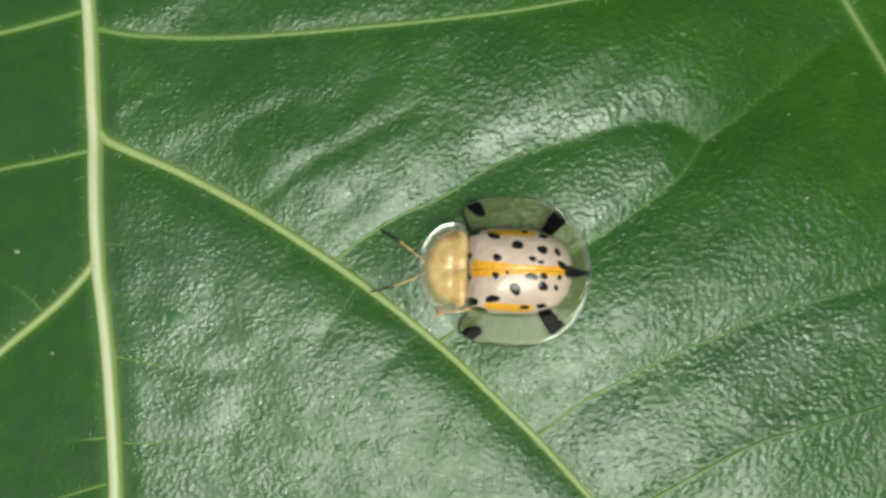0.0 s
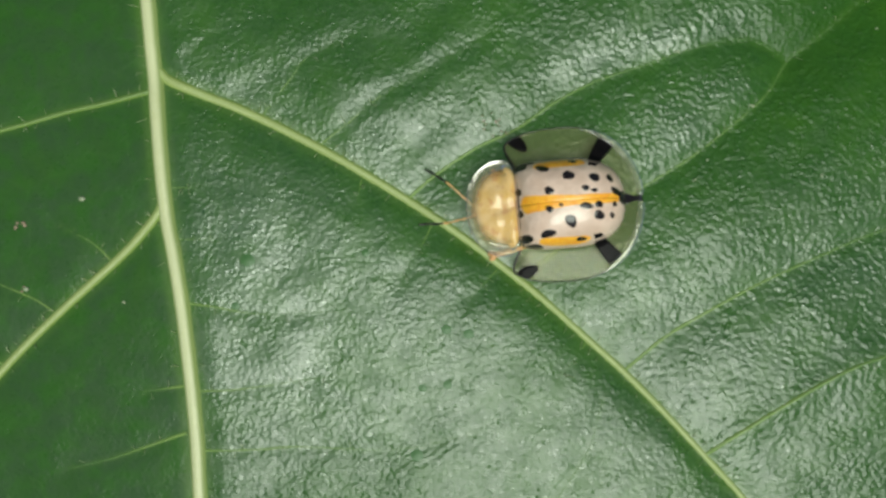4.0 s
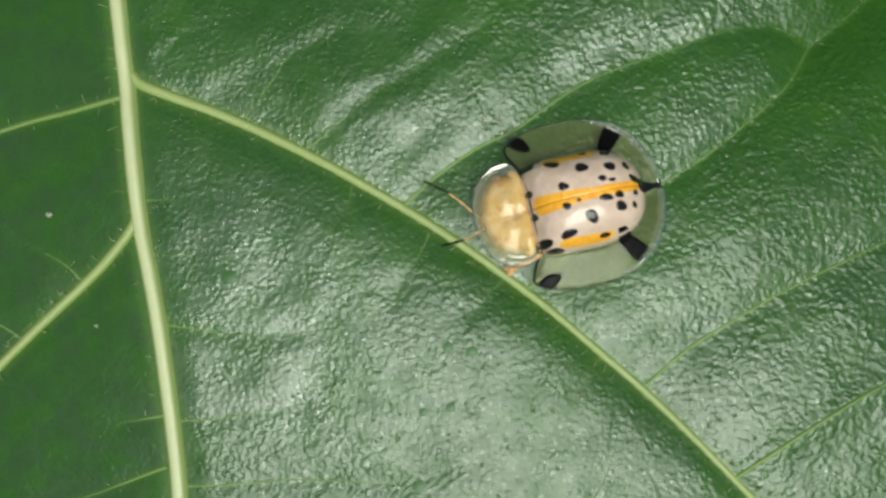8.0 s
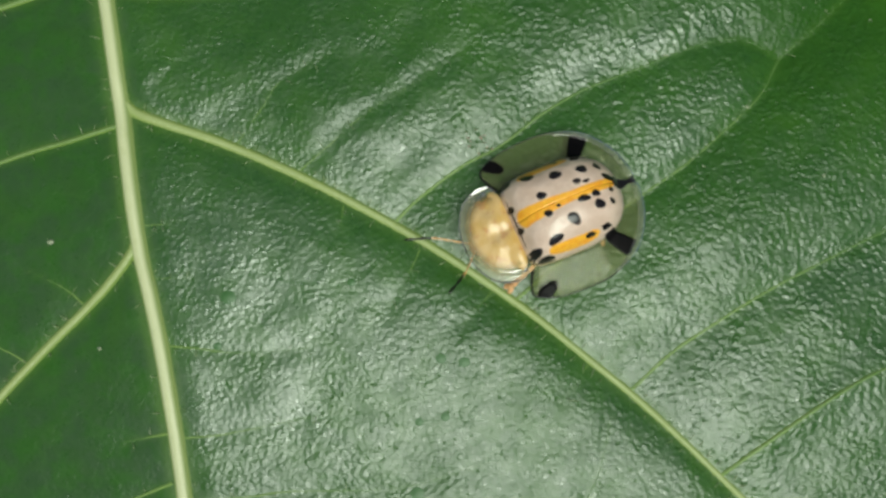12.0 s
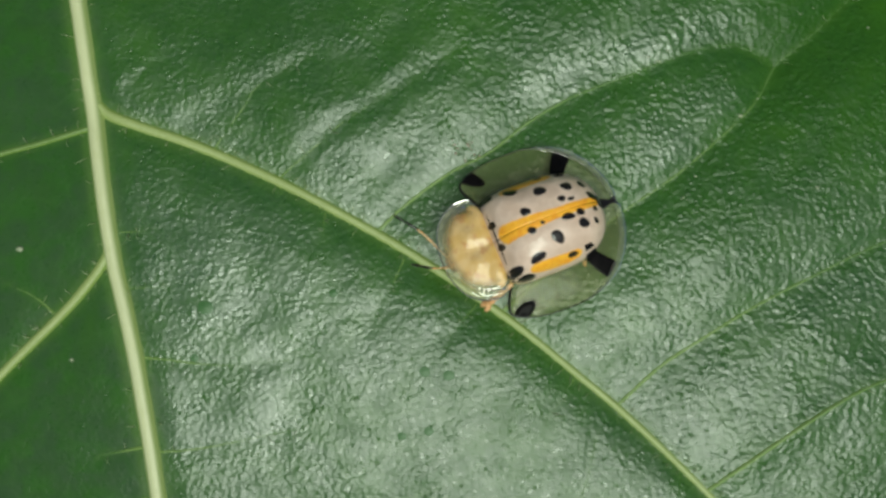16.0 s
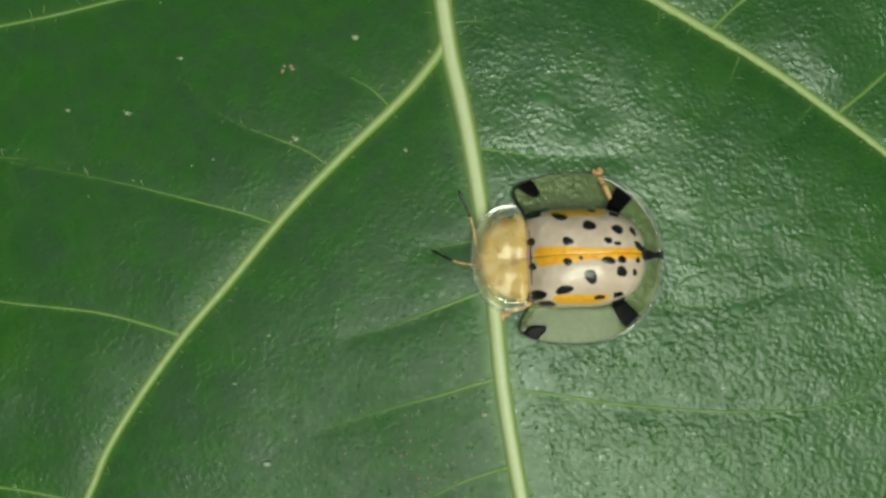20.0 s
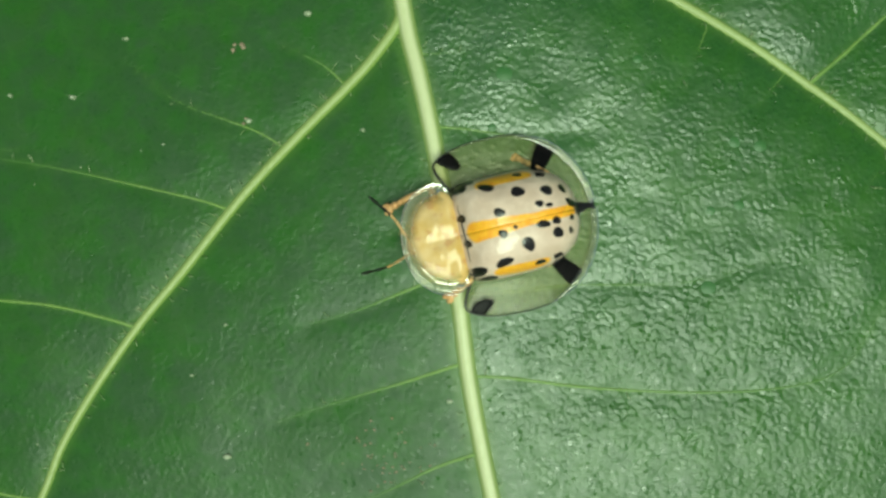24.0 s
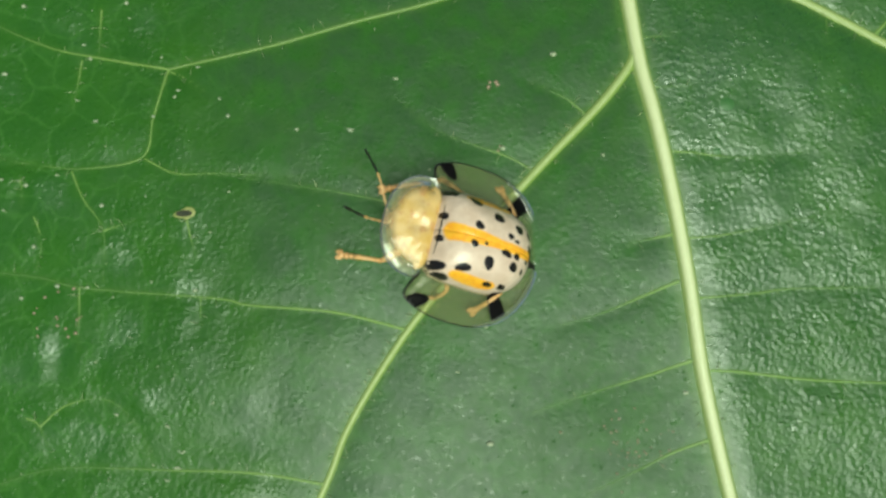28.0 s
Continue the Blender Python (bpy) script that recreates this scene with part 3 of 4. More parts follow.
def make_leaf():
    leaf = tagged(new("leaf"), "large glossy dark green leaf with pale yellow-green veins", "leaf")
    ys = np.concatenate([np.linspace(48, 28, 16)[:-1], np.arange(28, -36, -0.36), np.linspace(-36, -122, 50)])
    ps = np.linspace(-1, 1, 421)
    v = np.clip((48 - ys) / 170.0, 1e-4, 1 - 1e-4)
    half = 190 * v**0.42 * (1 - v) ** 0.75
    x = mid_x(ys)[:, None] + half[:, None] * ps[None, :]
    y = np.repeat(ys[:, None], len(ps), 1)
    y = y + 14 * np.abs(ps[None, :]) ** 2 * np.exp(-((ys - 48) / 14.0) ** 2)[:, None]   # lobes at the leaf's base
    z = leaf_height(x, y)
    rows, cols = x.shape
    top = np.stack([x, y, z], -1).reshape(-1, 3)
    low = top - (0, 0, 0.35)
    n = rows * cols
    faces = grid_faces(rows, cols)
    faces = [f[::-1] for f in faces]
    under = [tuple(n + i for i in f[::-1]) for f in faces]
    rim = [i for i in range(cols)] + [r * cols + cols - 1 for r in range(1, rows)] + [(rows - 1) * cols + c for c in range(cols - 2, -1, -1)] \
        + [r * cols for r in range(rows - 2, 0, -1)]
    side = [(rim[i], rim[(i + 1) % len(rim)], n + rim[(i + 1) % len(rim)], n + rim[i]) for i in range(len(rim))]
    blade = mesh_part("blade", np.concatenate([top, low]).tolist(), faces + under + side, LEAF, leaf, "dark green leaf blade, quilted between the veins")
    halo = np.zeros(x.shape)
    dm, _ = distance(x, y, MID_LINE)
    halo = np.maximum(halo, np.exp(-(np.maximum(dm - 0.6, 0) / 0.45) ** 2))
    for w0, w1, deep, reach, line in VALLEYS:
        dist, along = distance(x, y, line)
        w = w0 + (w1 - w0) * along
        halo = np.maximum(halo, min(1.0, 0.08 + 0.9 * w0) * np.exp(-(np.maximum(dist - w / 2, 0) / (0.12 + 0.25 * w)) ** 2))
    d = x - mid_x(y)
    pebble = 0.46 + 0.54 / (1 + np.exp(-d / 1.0))
    pebble = pebble * (1 - 0.6 * np.exp(-(dm / 1.5) ** 2)) * (1 + 0.7 / (1 + np.exp(-(x + 0.55 * y - 34) / 3.0)) + 0.6 * np.exp(-((d - 12) / 12.0) ** 2 - ((y + 22) / 9.0) ** 2))
    pebble = pebble + 0.75 * np.clip((-d - 29) / 9, 0, 1) * np.clip(0.75 + 0.6 * lattice(x, y, 3.0, 51), 0.1, 1.3)
    add_values(blade, "vein", np.concatenate([halo.ravel()] * 2))
    # painted sheen: strongest right of the midrib, near it, weak towards rim and tip
    sheen = (1 / (1 + np.exp(-d / 0.7))) * (1.0 + 0.6 * np.exp(-((d - 5) / 9.0) ** 2) / (1 + np.exp((y - 5) / 2.0))) * (1 - 0.6 * np.clip((-y - 14) / 18, 0, 1))
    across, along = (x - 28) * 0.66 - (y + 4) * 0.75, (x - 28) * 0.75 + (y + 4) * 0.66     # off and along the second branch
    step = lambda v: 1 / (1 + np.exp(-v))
    # gloss cut to darken the strip below the second branch and the upper right
    sheen = sheen * (1 - 0.75 * step((across - 0.3) / 0.5) * step((8.5 - across) / 1.5) * step((along - 17) / 2.5))
    sheen = sheen * (1 - 0.85 * step((d * 0.6 + y - 42) / 3.0))
    sheen = sheen * (1 + 0.35 * np.exp(-((across + 8) / 3.0) ** 2) * step((along - 8) / 3))
    sheen = sheen * (1 + 0.55 * np.exp(-((d - 9) / 6.5) ** 2 - ((y - 0.5) / 5.0) ** 2)) * (1 - 0.5 * np.exp(-((d - 10) / 12.0) ** 2 - ((y + 24) / 9.0) ** 2))
    sheen = sheen * (1 - 0.35 * np.exp(-((x - 30) / 9.0) ** 2 - ((y + 12) / 6.0) ** 2))
    for (ax, ay), (bx, by), wide in (((31, 12.5), (45, 17.2), 1.7), ((38.5, 6.6), (44.5, 10.6), 1.4), ((50, -4.5), (62, 0.5), 1.6)):     # bright streaks of sheen painted along the folds
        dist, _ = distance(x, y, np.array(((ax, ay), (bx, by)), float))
        sheen = sheen + 1.0 * np.exp(-(dist / wide) ** 2)
    # gloss cut again to darken the upper right and the left half's lower end
    sheen = sheen - 0.50 * step((d * 0.6 + y - 40.0) / 2.6) * step(d / 3.0)
    sheen = sheen - 0.25 * np.exp(-((d + 8) / 8.0) ** 2 - ((y + 26) / 8.0) ** 2)
    shiny = np.clip((-d - 30) / 7, 0, 1) * np.clip(lattice(x, y, 2.6, 21) * 2.2 - 0.5, 0, 1)     # blotches of sheen painted towards the left rim
    sheen = sheen * (1 - 0.13 * np.exp(-((d - 5) / 7.0) ** 2 - ((y + 16) / 9.0) ** 2))
    sheen = sheen * (1 - 0.28 * np.exp(-((x - 31) / 9.0) ** 2 - ((y - 9) / 6.0) ** 2))
    sheen = sheen + 0.85 * shiny
    sheen = sheen + 1.3 * np.exp(-((x + 43.2) / 3.6) ** 2 - ((y + 20.5) / 2.4) ** 2) * np.clip(0.6 + lattice(x, y, 1.3, 27), 0, 1.4)     # one patch of sheen painted on
    add_values(blade, "sheen", np.concatenate([sheen.ravel()] * 2))
    add_values(blade, "pebble", np.concatenate([pebble.ravel()] * 2))
    return leaf


def make_vein(name, line, w0, w1, material, parent, rise=0.30, label=""):
    """A rounded rib that stands out of the blade, tapering along its line."""
    pts = spline(line, 0.5 if w0 > 0.4 else 0.35)
    n = len(pts)
    zs = leaf_height(pts[:, 0], pts[:, 1], fine=False)
    way = np.gradient(pts, axis=0)
    way /= np.linalg.norm(way, axis=1)[:, None]
    side = np.stack([-way[:, 1], way[:, 0]], 1)
    verts, sides = [], 9
    for i in range(n):
        s = i / (n - 1)
        w = w0 + (w1 - w0) * s
        w *= 1 + 0.07 * math.sin(i * 0.9) * (1 if w0 < 0.4 else 0.15)
        for k in range(sides):
            c = -1 + 2 * k / (sides - 1)
            up = rise * w * (1 - abs(c) ** 2.2) - 0.12 * abs(c) ** 3 - 0.02
            q = pts[i] + side[i] * c * w * 0.56
            verts.append((q[0], q[1], zs[i] + up))
    rib = mesh_part(name, verts, grid_faces(n, sides), material, parent, label)
    add_values(rib, "along", [i / (n - 1) for i in range(n) for _ in range(sides)])
    add_values(rib, "across", [-1 + 2 * k / (sides - 1) for _ in range(n) for k in range(sides)])
    return rib


leaf = make_leaf()
make_vein("midrib", [(x + 0.10, y) for x, y in MID], 1.42, 0.92, MIDRIB, leaf, 0.36, "thick pale yellow-green midrib")
for _, w0, w1, _, _, line in LATERALS:
    make_vein("lateral_vein", line, w0, w1, VEIN if w0 > 0.7 else SIDE_VEIN, leaf, 0.32, "yellow-green side vein")
for w0, w1, _, _, line in BRANCHES:
    make_vein("small_vein", line, w0, w1, FINE_VEIN, leaf, 0.3)


GRID_X, GRID_Y = np.arange(-66, 72, 0.3), np.arange(-46, 40, 0.3)
GRID_Z = leaf_height(*np.meshgrid(GRID_X, GRID_Y))


def on_leaf(x, y, lift=0.0):
    """The height of the leaf's skin over a place."""
    u, v = (x - GRID_X[0]) / 0.3, (y - GRID_Y[0]) / 0.3
    i, j = int(np.clip(u, 0, len(GRID_X) - 2)), int(np.clip(v, 0, len(GRID_Y) - 2))
    u, v = u - i, v - j
    low = GRID_Z[j, i] * (1 - u) + GRID_Z[j, i + 1] * u
    high = GRID_Z[j + 1, i] * (1 - u) + GRID_Z[j + 1, i + 1] * u
    return float(low * (1 - v) + high * v) + lift


def make_specks():
    """Pale dust grains, denser on the half left of the midrib, and pale dots for glints."""
    rng = random.Random(11)
    known = ((-5.8, 1.3, 0.26), (-9.9, -5.7, 0.24), (2.9, -24.6, 0.18), (-11.8, -27.8, 0.26), (-17.8, -0.1, 0.16), (-25.4, -3.7, 0.17), (-21.4, -3.9, 0.17))
    spots = list(known)
    for k in range(130):
        x = rng.uniform(-58, -30) if k % 13 else rng.uniform(-30, 2)
        spots.append((x, rng.uniform(-34, 14), rng.choice((0.06, 0.08, 0.08, 0.11, 0.15)) * (1.2 if x < -25 else 0.9)))
    # pale dots that stand in for glints on the upper right folds
    for _ in range(34):
        spots.append((rng.uniform(38, 62), rng.uniform(2, 24), rng.choice((0.05, 0.06, 0.08, 0.11))))
    pieces = []
    for x, y, r in spots:
        pieces.append(ball((x, y, on_leaf(x, y, r * 0.25)), (r * rng.uniform(0.8, 1.5), r * rng.uniform(0.6, 1.0), r * 0.5), 4, 7))
        for _ in range(rng.choice((0, 1, 2, 3)) if r > 0.075 else 0):      # splinters that lie with the grain
            r = min(r, 0.11)
            u, w = x + rng.uniform(-2.0, 2.0) * r, y + rng.uniform(-1.3, 1.3) * r
            pieces.append(ball((u, w, on_leaf(u, w, r * 0.2)), (r * rng.uniform(0.3, 1.2), r * rng.uniform(0.2, 0.6), r * 0.3), 4, 7))
    tagged(mesh_part("pale_specks", *join(*pieces), SPECK), "tiny pale dust grains on the leaf, with pale dots for glints on its folds", "specks", kind="stuff")


def make_rust():
    """A few brownish grains in small clusters."""
    rng = random.Random(5)
    pieces = []
    for cx, cy, spread, count, size in ((-10.5, -0.7, 0.25, 5, 0.14), (-1.8, -28.6, 1.3, 46, 0.09), (-10.0, -5.9, 0.15, 2, 0.12), (-43.5, -17, 1.2, 14, 0.12), (-42, -17.3, 0.3, 4, 0.1),
                                        (25.3, 7.6, 0.5, 12, 0.1)):
        for _ in range(count):
            x, y, r = rng.gauss(cx, spread), rng.gauss(cy, spread), size * rng.uniform(0.6, 1.3)
            pieces.append(ball((x, y, on_leaf(x, y, 0.01)), (r, r * 0.8, r * 0.35), 4, 7))
    tagged(mesh_part("rusty_specks", *join(*pieces), RUST), "small rust-brown grains in clusters on the leaf", "specks", kind="stuff")


def make_hairs():
    """Short pale hairs along the larger veins."""
    rng = random.Random(7)
    pieces = []
    lines = [(MID_LINE, 0.85, 90)] + [(spline(line, 0.8), w0 * 0.5, 140 if w0 > 0.8 else 36) for _, w0, _, _, _, line in LATERALS] + [(spline(line, 0.6), w0 * 0.5, 4) for w0, _, _, _, line in BRANCHES]
    for line, half, count in lines:
        for _ in range(count):
            k = rng.randrange(len(line) - 1)
            way = line[k + 1] - line[k]
            way = way / np.linalg.norm(way)
            side = np.array([-way[1], way[0]]) * rng.choice((1, -1))
            x, y = line[k] + side * half * rng.uniform(0.7, 1.1)
            if abs(y) > 36 or abs(x) > 62:
                continue
            long = rng.uniform(0.35, 0.8)
            lean = side * rng.uniform(0.5, 1) + way * rng.uniform(-0.5, 0.5)
            z = on_leaf(x, y)
            pieces.append(tube(((x, y, z), (x + lean[0] * long * 0.6, y + lean[1] * long * 0.6, z + 0.25), (x + lean[0] * long, y + lean[1] * long, z + 0.3)), (0.022, 0.018, 0.006), 4))
    ob = mesh_part("vein_hairs", *join(*pieces), HAIR, leaf, "short pale hairs beside the veins")
    tagged(ob, kind="stuff")


def make_scar():
    """A small slit eaten into the leaf, with a dry pale border."""
    x, y = -34.0, -9.75
    ring, pit = [], []
    for k in range(16):
        a = 2 * math.pi * k / 16
        for out, lift in ((1.0, 0.0), (0.72, 0.07), (0.5, 0.03)):
            px = x + out * 0.82 * math.cos(a) + 0.18 * math.sin(a)
            py = y + out * 0.42 * math.sin(a) * (1.2 if math.cos(a) > 0 else 0.8)
            ring.append((px, py, on_leaf(px, py, lift)))
        pit.append((x + 0.62 * math.cos(a), y + 0.24 * math.sin(a), on_leaf(x, y, 0.12)))
    border = mesh_part("slit_border", ring, grid_faces(16, 3) + [(45, 46, 1, 0), (46, 47, 2, 1)], SPECK_DRY, leaf, "dry pale border of a small slit")
    mesh_part("slit", pit, [tuple(range(16))], RUST_DARK, border)


def make_blemish(x, y, r):
    """A round smooth spot in the leaf's skin."""
    verts = [(x, y, on_leaf(x, y, 0.05))]
    for ring in (0.5, 1.0):
        for k in range(14):
            a = 2 * math.pi * k / 14
            px, py = x + r * ring * math.cos(a), y + r * ring * 0.9 * math.sin(a)
            verts.append((px, py, on_leaf(px, py, 0.045 if ring < 1 else 0.0)))
    faces = [(0, 1 + k, 1 + (k + 1) % 14) for k in range(14)] + [(1 + k, 15 + k, 15 + (k + 1) % 14, 1 + (k + 1) % 14) for k in range(14)]
    mesh_part("blemish", verts, faces, BLEMISH, leaf, "smooth round darker spot in the leaf skin")


make_specks()
make_rust()
make_hairs()
make_scar()
for bx, by, br in ((7.1, -3.1, 0.55), (24.0, -8.3, 0.42), (22.3, -8.0, 0.4), (20.6, -12.5, 0.32), (22.5, -12.2, 0.35), (20.3, -17.6, 0.5), (16.0, -2.3, 0.3), (6.2, -6.6, 0.3)):
    make_blemish(bx, by, br)


def make_stalk():
    pts = spline(((-6.5, 46, 0.3), (-9, 62, 2), (-14, 90, -3), (-18, 112, -22), (-20, 122, -60)), 3)
    verts, faces = tube(pts, np.linspace(1.0, 1.6, len(pts)), 12)
    mesh_part("leaf_stalk", verts, faces, MIDRIB, leaf, "pale green leaf stalk")


make_stalk()


# ---- ground and the stem that bears the leaf, out of sight below ----
def make_ground():
    size, n = 9000.0, 70
    verts = []
    for i in range(n):
        for j in range(n):
            u, v = 2 * i / (n - 1) - 1, 2 * j / (n - 1) - 1
            x, y = size * u**5 + 150 * u, size * v**5 + 150 * v
            verts.append((x, y, -140 + 5 * math.sin(x * 0.031) * math.cos(y * 0.043) + 1.6 * float(lattice(np.array(x), np.array(y), 9.0, 33))))
    tagged(mesh_part("ground", verts, grid_faces(n, n), SOIL), "dark soil under the plant", "ground", kind="structure")
    pts = spline(((-20, 122, -50), (-21, 123, -95), (-18, 124, -150)), 6)
    verts, faces = tube(pts, np.linspace(2.2, 3.2, len(pts)), 12)
    tagged(mesh_part("plant_stem", verts, faces, STEM), "green plant stem rising from the soil", "stem")


make_ground()

# ---- the beetle: +x ahead, +y to its left, its feet at z = 0 ----
DISC_X = -0.3


def disc_radius(c, s):
    ahead, wide, n = (4.05, 3.3, 5.5) if c > 0 else (4.15, 3.3, 2.4)
    return ((abs(c) / ahead) ** n + (abs(s) / wide) ** n) ** (-1 / n)


def rim_radius(c, s):
    ahead, wide, n = (5.9, 5.75, 3.0) if c > 0 else (5.45, 5.75, 2.05)
    r = ((abs(c) / ahead) ** n + (abs(s) / wide) ** n) ** (-1 / n)
    if c > 0:   # the front edge is cut back to the shield
        room = c - 0.62 * abs(s)
        if room > 1e-6:
            r = (r**-9 + ((3.4 - 0.62 * 3.0 - DISC_X) / room) ** -9) ** (-1 / 9)
    return max(r, disc_radius(c, s) * 1.02)


def case_height(x, y):
    """The top of the wing cases over a place."""
    dx = x - DISC_X
    r = math.hypot(dx, y)
    if r < 1e-6:
        return 4.55
    c, s = dx / r, y / r
    inner, outer = disc_radius(c, s), rim_radius(c, s)
    if r <= inner:
        return 1.45 + 3.1 * max(0.0, 1 - (r / inner) ** 2.9) ** 0.58 + 0.22 * dx / 4
    q = min(1.0, (r - inner) / max(outer - inner, 1e-4))
    return 1.45 - 0.62 * q + 0.12 * q * q + 0.05 * max(0.0, (q - 0.92) / 0.08) ** 2


def shell(top, thick, rows, cols):
    """A thin solid shell from a grid of upper places."""
    n = rows * cols
    verts = list(top) + [(x, y, z - thick) for x, y, z in top]
    faces = grid_faces(rows, cols)
    faces += [tuple(n + i for i in f[::-1]) for f in faces]
    rim = list(range(cols)) + [r * cols + cols - 1 for r in range(1, rows)] + [(rows - 1) * cols + c for c in range(cols - 2, -1, -1)] \
        + [r * cols for r in range(rows - 2, 0, -1)]
    faces += [(rim[(i + 1) % len(rim)], rim[i], n + rim[i], n + rim[(i + 1) % len(rim)]) for i in range(len(rim))]
    return verts, faces


def orange_at(x, y):
    wide = 0.50 + 0.50 * min(1.0, max(0.0, (x + 0.5) / 4.0))
    seam = max(0.0, 1 - abs(y) / wide) * min(1.0, max(0.0, (x + 4.2) / 0.8), max(0.0, (3.45 - x) / 0.5)) * 1.6
    edge = max(0.0, 1 - abs(abs(y) - 2.8 + 0.025 * x * x) / 0.44) * max(0.0, 1 - ((x - 0.35) / 2.1) ** 4) * 1.5
    return min(1.0, max(seam, edge))


def spot(parent, x, y, a, b, turn, seed, name="spot", lift=0.025, skin=None):
    """A black pigment spot that follows the curve of the wing case."""
    rng = random.Random(seed)
    wob = [rng.uniform(0.88, 1.12) for _ in range(5)]
    verts, sides, rings = [(x, y, case_height(x, y) + lift)], 18, 3
    ct, st = math.cos(radians(turn)), math.sin(radians(turn))
    for k in range(1, rings + 1):
        for j in range(sides):
            ang = 2 * math.pi * j / sides
            w = 1 + 0.10 * math.sin(2 * ang + wob[0] * 9) * wob[1] + 0.07 * math.sin(3 * ang + wob[2] * 20)
            u, v = a * w * math.cos(ang) * k / rings, b * w * math.sin(ang) * k / rings
            px, py = x + u * ct - v * st, y + u * st + v * ct
            far = math.hypot(px - DISC_X, py)
            most = rim_radius((px - DISC_X) / far, py / far) * 0.995 if far > 1 else 9.0
            if far > most:      # nothing hangs over the rim
                px, py = DISC_X + (px - DISC_X) * most / far, py * most / far
            verts.append((px, py, case_height(px, py) + (lift if k < rings else -0.02)))
    faces = [(0, 1 + j, 1 + (j + 1) % sides) for j in range(sides)]
    faces += [(1 + i * sides + j, 1 + (i + 1) * sides + j, 1 + (i + 1) * sides + (j + 1) % sides, 1 + i * sides + (j + 1) % sides)
         for i in range(rings - 1) for j in range(sides)]
    return mesh_part(name, verts, faces, skin or BLACK, parent)


def rim_band(parent, side, ang0, ang1, q0, q1, name="rim_patch", slant=0.0, lift=0.03):
    """A black patch on the clear rim between two bearings and two shares of its width."""
    rows, cols, top = 10, 9, []
    for i in range(rows):
        for j in range(cols):
            f, g = j / (cols - 1), i / (rows - 1)
            q = q0 + (q1 - q0) * g
            mid, wide = (ang0 + ang1) / 2 + slant * (g - 0.5), (ang1 - ang0) * math.sqrt(max(0.06, 1 - 0.6 * (1 - g) ** 5 - 0.25 * (1 - g) * g - 0.3 * g ** 8))
            ang = radians(mid + wide * (f - 0.5))
            c, s = math.cos(ang), math.sin(ang)
            inner, outer = disc_radius(c, s), rim_radius(c, s)
            r = inner + (outer - inner) * q
            x, y = DISC_X + r * c, r * s * side
            top.append((x, y, case_height(x, y) + lift))
    verts, faces = shell(top, 0.06, rows, cols)
    return mesh_part(name, verts, faces, BLACK_RIM, parent)


RIGHT_SPOTS = ((3.13, -2.80, 0.52, 0.30, 8), (1.6, -2.48, 0.50, 0.27, -12), (-0.15, -1.81, 0.42, 0.38, 0), (-1.97, -1.52, 0.44, 0.31, -5),
               (-3.11, -1.42, 0.24, 0.32, 20), (-0.65, -2.9, 0.30, 0.14, 0), (1.3, -0.81, 0.35, 0.30, 0), (-1.25, -0.80, 0.27, 0.24, 0),
               (-1.85, -0.60, 0.26, 0.15, 0), (3.38, -0.98, 0.20, 0.28, 0), (2.5, -3.08, 0.5, 0.13, 0), (-3.5, -0.45, 0.5, 0.26, -25))
LEFT_SPOTS = ((3.35, 0.61, 0.20, 0.25, 0), (1.36, 0.48, 0.28, 0.27, 0), (0.55, 0.25, 0.17, 0.12, 0), (-1.2, 0.46, 0.52, 0.23, -4), (-2.1, 0.42, 0.29, 0.28, 0),
              (-0.06, 1.43, 0.38, 0.52, 15), (-2.07, 1.16, 0.38, 0.37, 0), (-3.05, 1.22, 0.19, 0.24, 0), (3.15, 2.43, 0.58, 0.34, 0), (1.56, 2.18, 0.55, 0.31, 15),
              (-0.8, 2.72, 0.36, 0.17, 0), (2.45, 3.0, 0.55, 0.17, -6), (-3.3, 0.45, 0.18, 0.22, 0))


